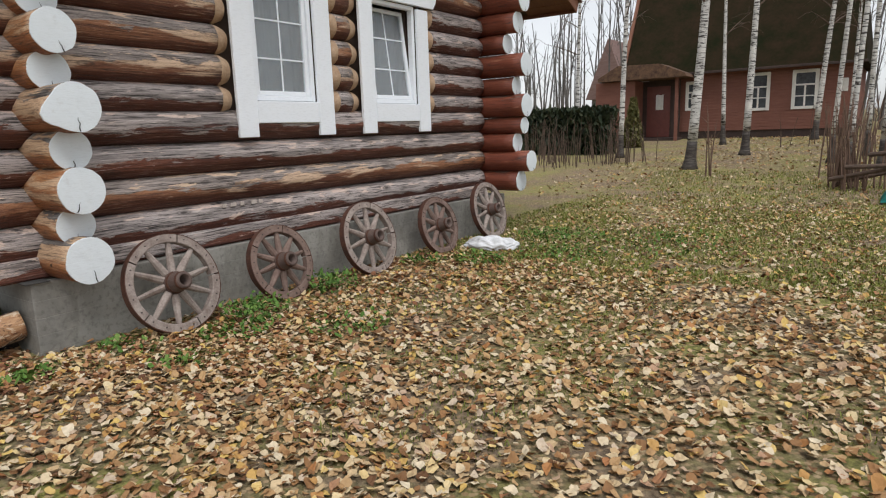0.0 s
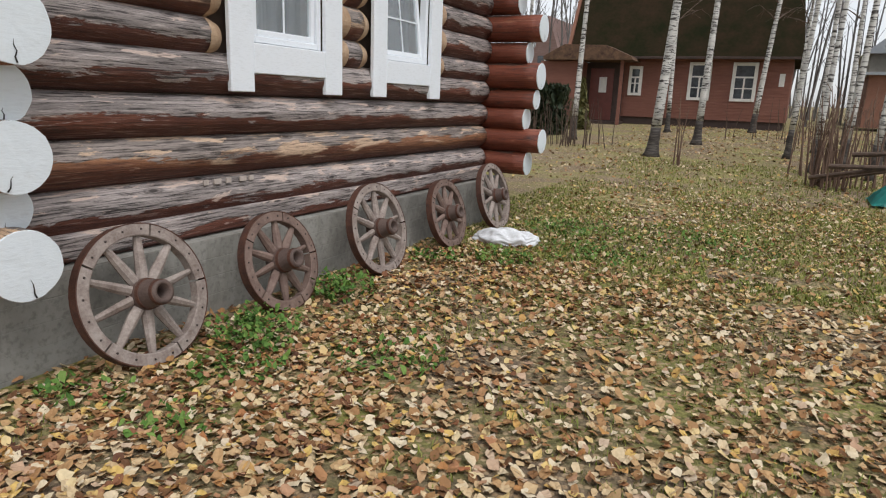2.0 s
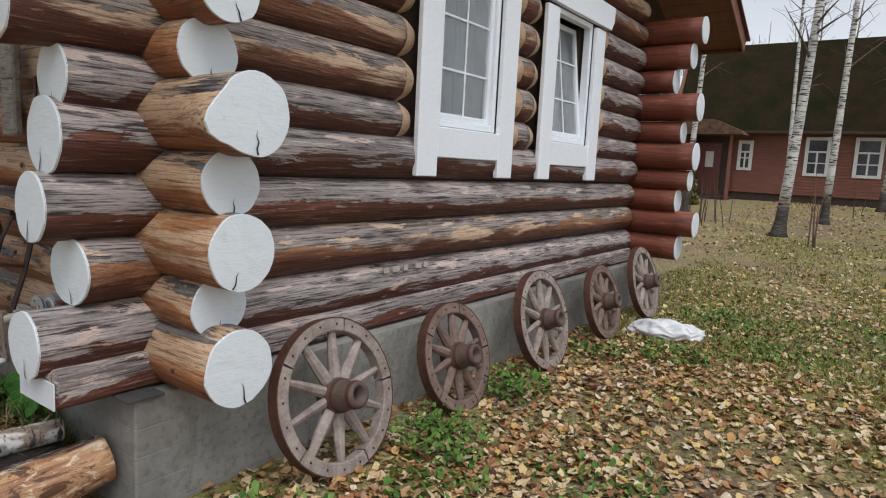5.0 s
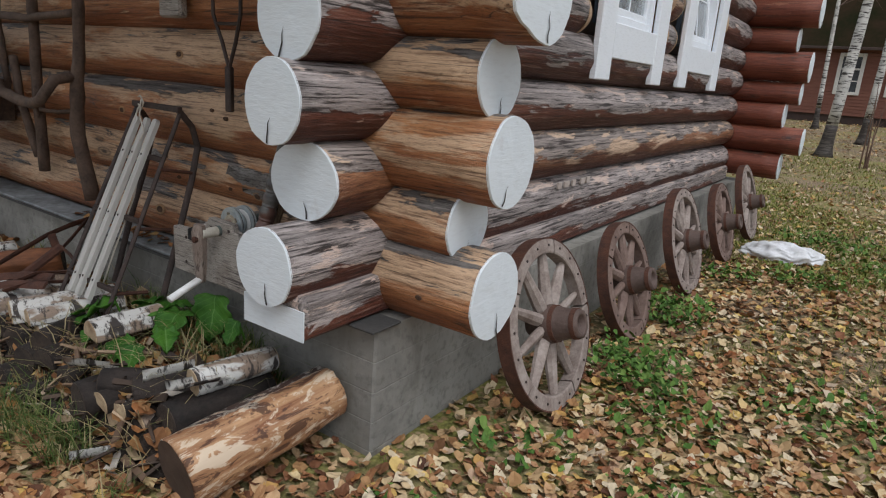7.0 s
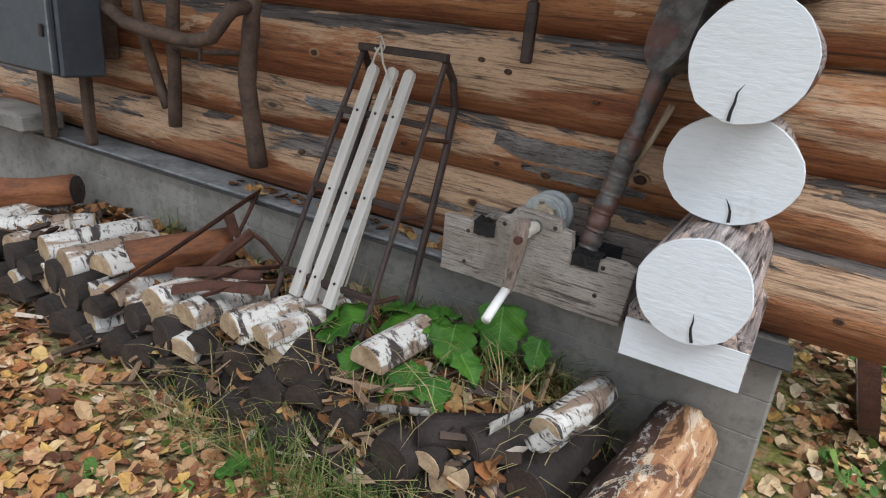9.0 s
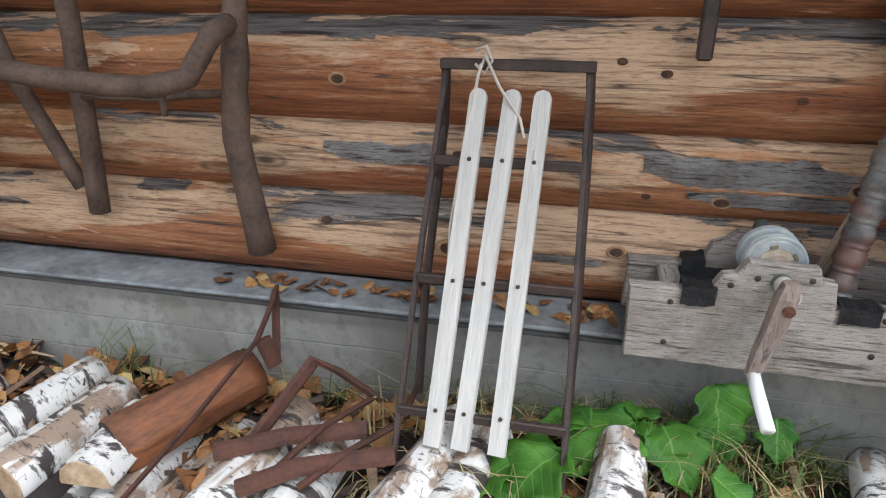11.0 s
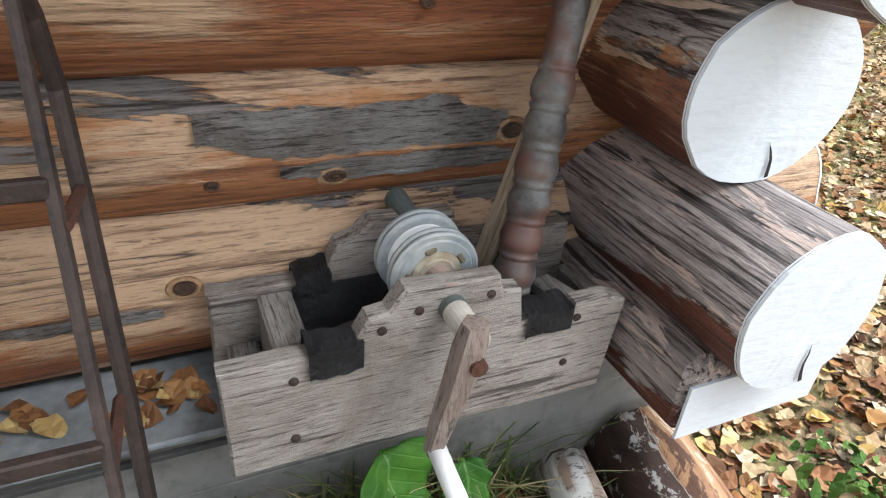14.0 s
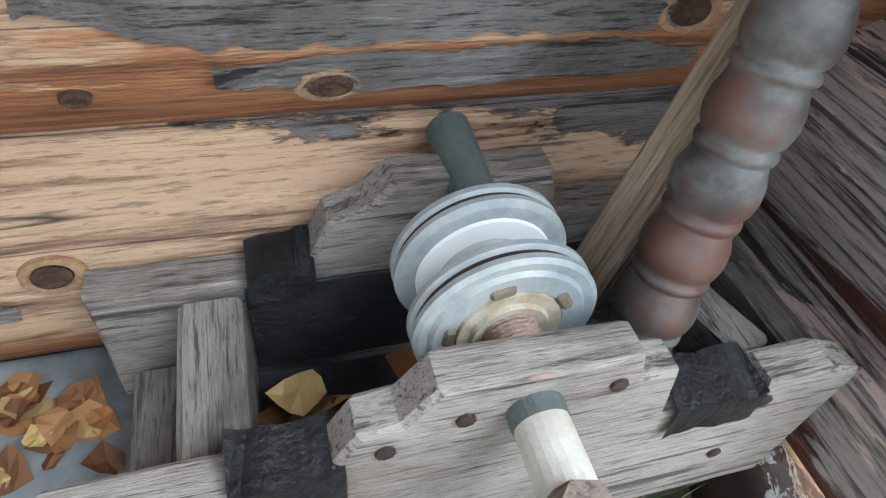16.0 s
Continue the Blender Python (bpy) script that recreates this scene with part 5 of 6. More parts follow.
for level, z, y, gap in ((0, -0.11, 1.27, 0.165), (1, 0.035, 1.315, 0.185)):
    x = -9.0 + 0.08 * level
    while x < -6.02:
        DARKLOGS.append((x, z + rnd.uniform(-0.02, 0.025), y + rnd.uniform(-0.03, 0.04) + (0.14 if x > -6.35 else 0.0), rnd.uniform(0.36, 0.48), rnd.uniform(0.062, 0.088), rnd.uniform(-7, 7)))
        x += gap * rnd.uniform(0.85, 1.2)
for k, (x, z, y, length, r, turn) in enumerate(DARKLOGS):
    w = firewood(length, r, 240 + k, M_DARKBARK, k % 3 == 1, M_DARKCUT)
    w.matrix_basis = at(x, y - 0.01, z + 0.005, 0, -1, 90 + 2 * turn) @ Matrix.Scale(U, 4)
    tagged(w, "dark half-rotten log in the heap under the firewood", "firewood", group="rotten logs under the heap")
for x, y, z, turn, pitch, length, r in ((-8.0, 1.49, 0.19, -30, -6, 0.44, 0.086), (-9.52, 1.50, 0.135, -57, -8, 0.65, 0.088)):
    w = firewood(length, r, 270, M_BROWNLOG, False, M_DARKCUT)
    w.matrix_basis = at(x, y, z, 0, pitch, 90 + turn) @ Matrix.Scale(U, 4)
    tagged(w, "smooth red-brown log lying on the firewood", "firewood log", group="red-brown logs")
big = root("felled_log", -5.775, 1.31, -0.025, 0, -8, 83)
tagged(big, "thick log with torn red and white bark lying by the plinth", "log")
bm, first = log_body(0.70, 0.138, 0.118, 301, step=0.03, n=36, rough=0.13)
part("bark", bm, M_PEEL, big, "", None, True)
bm = bmesh.new()
a = [bm.verts.new((-0.004, y * 0.97, z * 0.97)) for y, z in first]
bm.faces.new(a)
bmesh.ops.solidify(bm, geom=bm.faces, thickness=0.003)
part("cut_face", bm, plain("dull_brown_cut", (0.11, 0.07, 0.05), (0.17, 0.115, 0.08), 9.0, 0.9, 0, 0.5), big, "dull brown sawn face")
for k, (x, y, z, turn, tilt, size) in enumerate(((-6.14, 1.52, 0.17, 75, -60, 0.13), (-6.22, 1.22, -0.1, 60, -70, 0.09), (-5.98, 1.55, 0.17, 70, -10, 0.15), (-6.45, 1.35, 0.16, 30, -40, 0.13))):
    bm = bmesh.new()
    n = 8
    rows = [[bm.verts.new((size * (i / n - 0.5) * 1.6, size * 0.32 * math.sin(a), size * 0.32 * (1 - math.cos(a)) + 0.006 * noise.noise((i, a, k)))) for a in (-1.1 + 2.2 * j / 6 for j in range(7))] for i in range(n + 1)]
    for a, b in zip(rows, rows[1:]):
        for j in range(6):
            bm.faces.new((a[j], a[j + 1], b[j + 1], b[j]))
    bmesh.ops.solidify(bm, geom=bm.faces, thickness=0.004)
    tagged(lone("bark_piece", bm, M_FIREBARK, x, y, z, tilt, 0, turn, True), "loose curled piece of white birch bark on the heap", "bark", group="loose bark pieces")

scrap = root("iron_scrap")
tagged(scrap, "tangle of rusty flat iron bars lying on the firewood", "scrap iron")
for pts in ([(-7.92, 1.33, 0.09), (-7.79, 1.55, 0.25), (-7.69, 1.76, 0.395), (-7.72, 1.92, 0.43), (-7.755, 2.02, 0.435)], [(-7.675, 1.77, 0.40), (-7.655, 1.79, 0.30)],
            [(-7.655, 1.80, 0.30), (-7.70, 1.90, 0.36), (-7.745, 2.0, 0.43)], [(-7.62, 1.58, 0.20), (-7.505, 1.745, 0.365), (-7.44, 1.76, 0.33), (-7.33, 1.75, 0.27)],
            [(-7.70, 1.50, 0.20), (-7.52, 1.56, 0.24), (-7.30, 1.60, 0.27)], [(-7.52, 1.44, 0.20), (-7.42, 1.58, 0.27), (-7.34, 1.74, 0.26)],
            [(-7.42, 1.42, 0.21), (-7.32, 1.52, 0.26), (-7.24, 1.66, 0.25)], [(-7.58, 1.40, 0.19), (-7.44, 1.46, 0.235), (-7.20, 1.52, 0.27)]):
    part("iron_bar", tube(bmesh.new(), [(a, b, c + 0.02) for a, b, c in pts], 0.024, 6, 0.35), M_RUST, scrap)


# ---- grass, leaves and weeds ----
def stuff_mesh(name, verts, faces, material, label, category, smooth=False):
    mesh = bpy.data.meshes.new(name)
    mesh.from_pydata(verts, [], faces)
    mesh.materials.append(material)
    if smooth:
        mesh.shade_smooth()
    ob = new(name, mesh)
    ob.matrix_basis = Matrix.Scale(U, 4)
    return tagged(ob, label, category, kind="stuff")


def blocked(x, y):
    return (x < -5.45 and y > 2.0 and y < 9.4)


LEAF = [(-0.5, 0.0), (-0.38, 0.62), (-0.2, 0.95), (0.02, 0.9), (0.22, 0.58), (0.5, 0.0), (0.22, -0.58), (0.02, -0.9), (-0.2, -0.95), (-0.38, -0.62), (-0.3, 0.0), (-0.05, 0.0), (0.22, 0.0)]
LEAF_FACES = [(0, 10, 1), (1, 10, 11, 2), (2, 11, 3), (3, 11, 12, 4), (4, 12, 5), (5, 12, 6), (6, 12, 11, 7), (7, 11, 8), (8, 11, 10, 9), (9, 10, 0)]


def leaf_at(verts, faces, x, y, z, size, rnd, tilt=0.35):
    """A dry leaf: pointed oval, folded along its rib and curled."""
    turn = rnd.uniform(0, 6.283)
    tip, roll = rnd.gauss(0, tilt), rnd.gauss(0, tilt)
    wide = size * rnd.uniform(0.36, 0.5)
    curl = rnd.uniform(-0.25, 0.5) * size
    fold = rnd.uniform(-0.1, 0.35) * size
    c, s = math.cos(turn), math.sin(turn)
    base = len(verts)
    edge = rnd.uniform(0.04, 0.16)
    for u, v in LEAF:
        k = 1 + edge * math.sin(u * 41 + v * 13 + turn)
        a, b = u * size, v * wide * k
        h = curl * u * u * 1.6 + fold * abs(v) * 0.5 + tip * a + roll * b + 0.06 * size * math.sin(u * 9 + v * 4 + turn)
        verts.append((x + a * c - b * s, y + a * s + b * c, z + h))
    for f in LEAF_FACES:
        faces.append(tuple(base + i for i in f))


def fallen_leaves(name, zones, seed, material, label):
    rnd = random.Random(seed)
    verts, faces = [], []
    for (x0, x1, y0, y1), count in zones:
        for _ in range(count):
            x, y = rnd.uniform(x0, x1) + rnd.gauss(0, 0.45), rnd.uniform(y0, y1) + rnd.gauss(0, 0.45)
            if blocked(x, y) or (y > 1.25 and y < 2.02 and -9.6 < x < -5.95):
                continue
            dense = 0.5 + 0.8 * noise.noise((x * 0.5, y * 0.5, 11)) + 0.35 * noise.noise((x * 1.6, y * 1.6, 5))
            if rnd.random() > (0.55 + dense * 0.6) * (1.0 if y < 7 else 0.62):
                continue
            if x > 0.3 and 6.8 < y < 12.5 and rnd.random() > 0.3:
                continue
            size = rnd.uniform(0.034, 0.075) * (1.0 if y < 14 else 1.35)
            leaf_at(verts, faces, x, y, ground_z(x, y) + rnd.uniform(0.006, 0.03), size, rnd)
    return stuff_mesh(name, verts, faces, material, label, "leaves")


fallen_leaves("fallen_leaves", [((-5.3, 2.5, 0.4, 6.5), 21000), ((-5.3, -1.0, 0.2, 3.0), 2400), ((-5.4, 4.5, 6.5, 14.0), 19000), ((-8, 9, 14, 36), 15000), ((-2.0, 3.0, -1.0, 0.6), 600), ((2.5, 10.0, 0.0, 14.0), 8000), ((-16.0, 12.0, -12.0, 2.0), 11000)], 4, M_LEAF,
              "thick carpet of fallen yellow and brown birch leaves")
fallen_leaves("damp_leaves", [((-9.8, -5.3, -0.8, 1.4), 14500), ((-6.0, -4.4, 0.6, 2.0), 900), ((-5.4, -3.2, 2.0, 7.0), 2600)], 6, M_DAMPLEAF, "damp brown and orange fallen leaves by the heap")
rnd = random.Random(8)
verts, faces = [], []
for _ in range(1900):
    x, y = rnd.uniform(-9.2, -5.95), rnd.uniform(1.25, 2.0)
    if y < 1.5 and rnd.random() > 0.5:
        continue
    leaf_at(verts, faces, x, y, mound_z(x, y) + rnd.uniform(0.01, 0.05), rnd.uniform(0.05, 0.09), rnd, 0.5)
for _ in range(70):
    x, y = rnd.uniform(-8.0, -6.67), rnd.uniform(2.05, 2.16)
    leaf_at(verts, faces, x, y, 0.442, rnd.uniform(0.04, 0.065), rnd, 0.25)
for _ in range(8):
    x, y = rnd.uniform(-6.78, -6.67), rnd.uniform(2.03, 2.14)
    leaf_at(verts, faces, x, y, 0.444 + rnd.uniform(0, 0.02), rnd.uniform(0.028, 0.042), rnd, 0.3)
for _ in range(16):
    x, y = rnd.uniform(-6.50, -6.34), rnd.uniform(1.95, 2.05)
    leaf_at(verts, faces, x, y, rnd.uniform(0.50, 0.57), rnd.uniform(0.045, 0.065), rnd, 0.5)
stuff_mesh("heap_leaves", verts, faces, M_HEAPLEAF, "dry orange leaves on the heap, the ledge and in the winch box", "leaves")


def blade(verts, faces, x, y, z, height, wide, rnd, lean=0.5):
    turn = rnd.uniform(0, 6.283)
    c, s = math.cos(turn), math.sin(turn)
    bend = rnd.uniform(0.1, lean) * height
    base = len(verts)
    px, py = -s * wide, c * wide
    for t, w in ((0.0, 1.0), (0.5, 0.8), (0.85, 0.45)):
        o = bend * t * t
        for k in (-1, 1):
            verts.append((x + c * o + k * px * w, y + s * o + k * py * w, z + height * t * (1 - 0.25 * t * lean)))
    verts.append((x + c * bend, y + s * bend, z + height * (1 - 0.3 * lean)))
    faces.extend([(base, base + 1, base + 3, base + 2), (base + 2, base + 3, base + 5, base + 4), (base + 4, base + 5, base + 6)])


def lawn():
    rnd = random.Random(12)
    verts, faces = [], []
    for (x0, x1, y0, y1), count, tall in (((-5.4, 3.0, 2.0, 8.0), 30000, 0.045), ((-6, 5, 6.5, 13), 56000, 0.05), ((-6, 6, 13, 20), 16000, 0.07), ((3, 12, 2, 16), 16000, 0.07), ((0.3, 9.5, 6.8, 12.5), 52000, 0.05)):
        for _ in range(count):
            x, y = rnd.uniform(x0, x1), rnd.uniform(y0, y1)
            if blocked(x, y):
                continue
            green = noise.noise((x * 0.45, y * 0.45, 31)) + 0.5 * noise.noise((x * 1.5, y * 1.5, 17)) + (0.8 if x > 0.3 and 6.8 < y < 12.5 else 0.36 if y > 7 else -0.06 + 0.42 * max(0.0, min(1.0, (y - 5.0) / 2.0)))
            if green < -0.02:
                continue
            blade(verts, faces, x, y, ground_z(x, y) - 0.005, tall * rnd.uniform(0.5, 1.5), 0.0038 if y < 7 else 0.007, rnd, 0.9)
    return stuff_mesh("lawn_grass", verts, faces, M_GRASS, "patchy short green grass between the leaves", "grass")


lawn()


def weeds(name, spots, seed, label, material=None, size=0.035):
    """Low leafy weeds: clumps of small upright oval leaves."""
    rnd = random.Random(seed)
    verts, faces = [], []
    for x, y, spread, count, tall in spots:
        for _ in range(count):
            a, d = rnd.uniform(0, 6.283), spread * rnd.random() ** 0.6
            px, py = x + d * math.cos(a), y + d * math.sin(a)
            if blocked(px, py):
                continue
            leaf_at(verts, faces, px, py, ground_z(px, py) + rnd.uniform(0.01, tall), size * rnd.uniform(0.6, 1.4), rnd, 0.6)
    return stuff_mesh(name, verts, faces, material or M_WEED, label, "weeds")


weeds("green_weeds", [(-4.85, 3.65, 0.32, 420, 0.16), (-4.95, 4.75, 0.28, 330, 0.2), (-4.55, 3.2, 0.3, 150, 0.08), (-5.0, 2.5, 0.25, 80, 0.08), (-4.35, 2.55, 0.25, 90, 0.06), (-4.9, 6.3, 0.3, 150, 0.1), (-4.3, 6.7, 0.35, 220, 0.1),
                      (-5.05, 1.75, 0.22, 120, 0.07), (-3.9, 3.9, 0.4, 160, 0.05), (-3.6, 7.6, 0.6, 330, 0.07), (-2.6, 9.0, 1.0, 400, 0.07), (-4.2, 8.8, 0.7, 400, 0.08), (-6.9, 0.8, 0.4, 60, 0.06)], 21,
      "low green weeds and clover by the wheels")

rnd = random.Random(33)
verts, faces = [], []
for x, y, spread, count, tall in ((-6.42, 1.2, 0.18, 150, 0.28), (-6.62, 1.25, 0.2, 110, 0.26), (-6.9, 1.28, 0.22, 110, 0.26), (-7.3, 1.2, 0.25, 90, 0.2), (-6.2, 1.97, 0.3, 260, 0.26), (-6.6, 1.95, 0.25, 190, 0.28), (-6.75, 1.15, 0.2, 160, 0.26), (-7.0, 1.98, 0.25, 90, 0.22), (-7.6, 1.95, 0.15, 30, 0.22),
                                  (-6.02, 1.93, 0.12, 60, 0.22), (-8.3, 1.9, 0.2, 40, 0.3), (-6.35, 1.75, 0.2, 90, 0.2), (-5.98, 1.2, 0.15, 50, 0.14)):
    for _ in range(count):
        a, d = rnd.uniform(0, 6.283), spread * rnd.random() ** 0.6
        px, py = x + d * math.cos(a), min(2.0, y + 0.5 * d * math.sin(a))
        blade(verts, faces, px, py, mound_z(px, py), tall * rnd.uniform(0.4, 1.2), 0.0026, rnd, 1.3)
M_LONGGRASS = island_tint("long_dull_grass", [(0.0, (0.045, 0.085, 0.018)), (0.45, (0.09, 0.14, 0.03)), (0.75, (0.17, 0.19, 0.06)), (1.0, (0.36, 0.30, 0.15))])
stuff_mesh("long_grass", verts, faces, M_LONGGRASS, "long thin grass growing out of the heap", "grass")
verts, faces = [], []
for k in range(620):
    px, py = rnd.uniform(-7.4, -5.95), rnd.uniform(1.3, 1.98) if k % 5 else rnd.uniform(1.12, 1.3)
    blade(verts, faces, px, py, mound_z(px, py) + 0.02, rnd.uniform(0.1, 0.3), 0.0026, rnd, 1.6)
stuff_mesh("dry_stalks", verts, faces, M_DRYGRASS, "bent dry grass stalks over the heap", "dry grass")


def burdock(size, seed):
    """One broad leaf on a stalk: wavy edge, sunken rib."""
    bm = bmesh.new()
    n, m = 14, 8
    grid = []
    for i in range(n + 1):
        t = i / n
        half = size * 0.46 * (math.sin(math.pi * min(1, t * 0.93 + 0.07)) ** 0.62) * (1.2 - 0.62 * t)
        row = []
        for j in range(m + 1):
            v = j / m * 2 - 1
            wave = 0.09 * size * noise.noise((t * 5, v * 3, seed)) + 0.06 * size * math.sin(9 * t + seed) * abs(v)
            row.append(bm.verts.new((size * t + 0.02 * size * noise.noise((t * 9, v * 9, seed + 3)), half * v * (1 + 0.16 * math.sin(19 * t + seed) + 0.14 * noise.noise((t * 4, 3 * (v > 0), seed))), 0.10 * size * abs(v) + wave - 0.32 * size * t * t + 0.02 * size * math.cos(20 * t) * abs(v))))
        grid.append(row)
    for i in range(n):
        for j in range(m):
            bm.faces.new((grid[i][j], grid[i + 1][j], grid[i + 1][j + 1], grid[i][j + 1]))
    bmesh.ops.remove_doubles(bm, verts=bm.verts, dist=0.0005)
    bmesh.ops.solidify(bm, geom=bm.faces, thickness=0.002)
    return bm


rnd = random.Random(55)
verts, faces = [], []
for k in range(520):
    px, py = rnd.uniform(-9.2, -5.95), rnd.triangular(1.16, 1.98, 1.3)
    z = mound_z(px, py) + rnd.uniform(0.0, 0.09)
    a, tilt = rnd.uniform(0, 6.283), rnd.uniform(-0.6, 0.6)
    d = Vector((math.cos(a), math.sin(a), tilt)).normalized() * rnd.uniform(0.02, 0.11)
    o = d.orthogonal().normalized()
    q = d.cross(o).normalized()
    w, h = rnd.uniform(0.004, 0.022), rnd.uniform(0.002, 0.008)
    base = len(verts)
    c = Vector((px, py, z))
    for e, s in ((-1, 1.0), (1, rnd.uniform(0.3, 1.0))):
        for i, j in ((-1, -1), (1, -1), (1, 1), (-1, 1)):
            verts.append(c + d * e + o * (i * w * s) + q * (j * h * s))
    faces.extend(tuple(base + i for i in f) for f in ((0, 1, 2, 3), (7, 6, 5, 4), (0, 4, 5, 1), (1, 5, 6, 2), (2, 6, 7, 3), (3, 7, 4, 0)))
stuff_mesh("wood_chips", verts, faces, island_tint("chips_and_bark", [(0.0, (0.035, 0.024, 0.018)), (0.5, (0.085, 0.056, 0.04)), (0.75, (0.19, 0.12, 0.075)), (0.9, (0.42, 0.30, 0.19)), (1.0, (0.55, 0.50, 0.44))]),
           "splinters, twigs and bark chips scattered over the heap", "wood chips")


plant = root("burdock_plant")
tagged(plant, "broad green burdock leaves growing from the heap", "plant")
BURDOCK = [  # place of the stalk's end, turn, tilt, length
    (-6.39, 1.93, 0.35, 296, 58, 0.22), (-6.60, 1.84, 0.255, 222, 4, 0.25), (-6.53, 1.84, 0.255, 290, 8, 0.20), (-6.72, 1.80, 0.255, 170, 5, 0.16), (-6.60, 1.84, 0.27, 70, 5, 0.12),
    (-6.80, 1.66, 0.27, 225, 18, 0.22), (-6.92, 1.62, 0.23, 205, 20, 0.16), (-6.52, 1.58, 0.20, 268, 28, 0.17), (-6.44, 1.55, 0.20, 300, 35, 0.14), (-6.42, 1.68, 0.24, 330, 12, 0.13),
    (-6.60, 1.52, 0.15, 240, 40, 0.15), (-6.22, 1.92, 0.27, 275, 45, 0.12), (-6.74, 1.56, 0.20, 260, 30, 0.14), (-6.86, 1.12, -0.08, 230, 10, 0.11), (-6.66, 1.02, -0.09, 300, 5, 0.10)]
for k, (x, y, z, turn, tilt, size) in enumerate(BURDOCK):
    leaf = part("leaf", burdock(size, k * 2.3), M_BURDOCK, plant, "", pose(x, y, z, 0, tilt, turn), True)
    part("stalk", tube(bmesh.new(), [(x, y, z), (x + 0.02, y + 0.02, z - 0.08), (x + 0.01, y + 0.03, mound_z(x, y))], 0.006, 6), M_BURDOCK, plant)


# ---- the neighbour's house ----
M_SIDING = plain("red_brown_siding", (0.17, 0.066, 0.046), (0.22, 0.092, 0.064), 2.0, 0.75, 0, 0.3, (1, 1, 4))
M_DARKBASE = plain("dark_house_base", (0.035, 0.022, 0.018), (0.06, 0.035, 0.028), 3.0)
M_MOSSROOF = plain("mossy_brown_roof", (0.010, 0.012, 0.004), (0.030, 0.018, 0.010), 0.9, 0.9, 0, 0.6)
M_MOSSROOF.node_tree.nodes["Principled BSDF"].inputs["Specular IOR Level"].default_value = 0.08
M_DOOR = plain("dark_red_door", (0.11, 0.025, 0.018), (0.15, 0.04, 0.028), 4.0, 0.5)
M_OLDWHITE = plain("old_white_paint", (0.62, 0.60, 0.56), (0.74, 0.72, 0.68), 5.0, 0.6)
M_FARGLASS = plain("dark_far_glass", (0.03, 0.035, 0.04), (0.09, 0.10, 0.11), 2.0, 0.08)
M_PORCHROOF = plain("leaf_strewn_brown_roof", (0.045, 0.022, 0.014), (0.16, 0.09, 0.05), 5.0, 0.9, 0, 0.6)
HY = 36.0
house = root("neighbour_house")
tagged(house, "red-brown boarded house with a steep mossy roof and white windows", "house")
part("wall", new_box((-11.6, HY, 1.0), (-2.1, HY + 8, 4.15)), M_SIDING, house)
for k in range(21):
    z = 1.0 + 0.15 * k
    part("siding_board", new_box((-9.9, HY - 0.03, z), (-2.1, HY - 0.004, z + 0.135), 0.01), M_SIDING, house)
part("base", new_box((-11.5, HY + 0.05, 0.2), (-2.2, HY + 7.9, 0.995)), M_DARKBASE, house)
bm = bmesh.new()
rf = [(-12.9, HY - 0.7, 4.0), (-1.7, HY - 0.7, 4.0), (-2.3, HY + 3.0, 8.9), (-13.3, HY + 3.0, 8.9), (-12.9, HY + 8.6, 4.0), (-1.7, HY + 8.6, 4.0), (-2.3, HY + 4.9, 8.9), (-13.3, HY + 4.9, 8.9)]
v = [bm.verts.new(p) for p in rf]
for f in ((0, 1, 2, 3), (4, 7, 6, 5), (1, 5, 6, 2), (0, 3, 7, 4), (3, 2, 6, 7), (0, 4, 5, 1)):
    bm.faces.new([v[i] for i in f])
roof_part = part("roof", bm, M_MOSSROOF, house, "steep dark roof grown over with moss")
part("eave_board", new_box((-12.95, HY - 0.78, 3.92), (-1.65, HY - 0.71, 4.04), 0.01), M_DARKBASE, roof_part)
part("barge_board", tube(bmesh.new(), [(-13.0, HY - 0.75, 4.0), (-13.4, HY + 3.0, 8.9)], 0.12, 4), M_SOFFIT, roof_part)


def far_window(x0, x1, z0, z1, cross):
    w = part("window", new_box((x0 + 0.12, HY - 0.05, z0 + 0.12), (x1 - 0.12, HY - 0.032, z1 - 0.12)), M_FARGLASS, house, "small-paned white window")
    for lo, hi in (((x0, HY - 0.09, z0), (x0 + 0.16, HY - 0.034, z1)), ((x1 - 0.16, HY - 0.09, z0), (x1, HY - 0.034, z1)), ((x0 + 0.165, HY - 0.088, z0), (x1 - 0.165, HY - 0.034, z0 + 0.14)), ((x0 + 0.165, HY - 0.088, z1 - 0.16), (x1 - 0.165, HY - 0.034, z1))):
        part("casing", new_box(lo, hi, 0.01), M_OLDWHITE, w)
    mid, zc = (x0 + x1) / 2, z0 + (z1 - z0) * 0.62
    part("glazing_bar", new_box((mid - 0.04, HY - 0.075, z0 + 0.145), (mid + 0.04, HY - 0.052, zc - 0.045)), M_OLDWHITE, w)
    part("glazing_bar", new_box((x0 + 0.165, HY - 0.076, zc - 0.04), (x1 - 0.165, HY - 0.052, zc + 0.04)), M_OLDWHITE, w)
    part("glazing_bar", new_box((x0 + 0.165, HY - 0.074, z0 + 0.6), (x1 - 0.165, HY - 0.053, z0 + 0.65)), M_OLDWHITE, w)


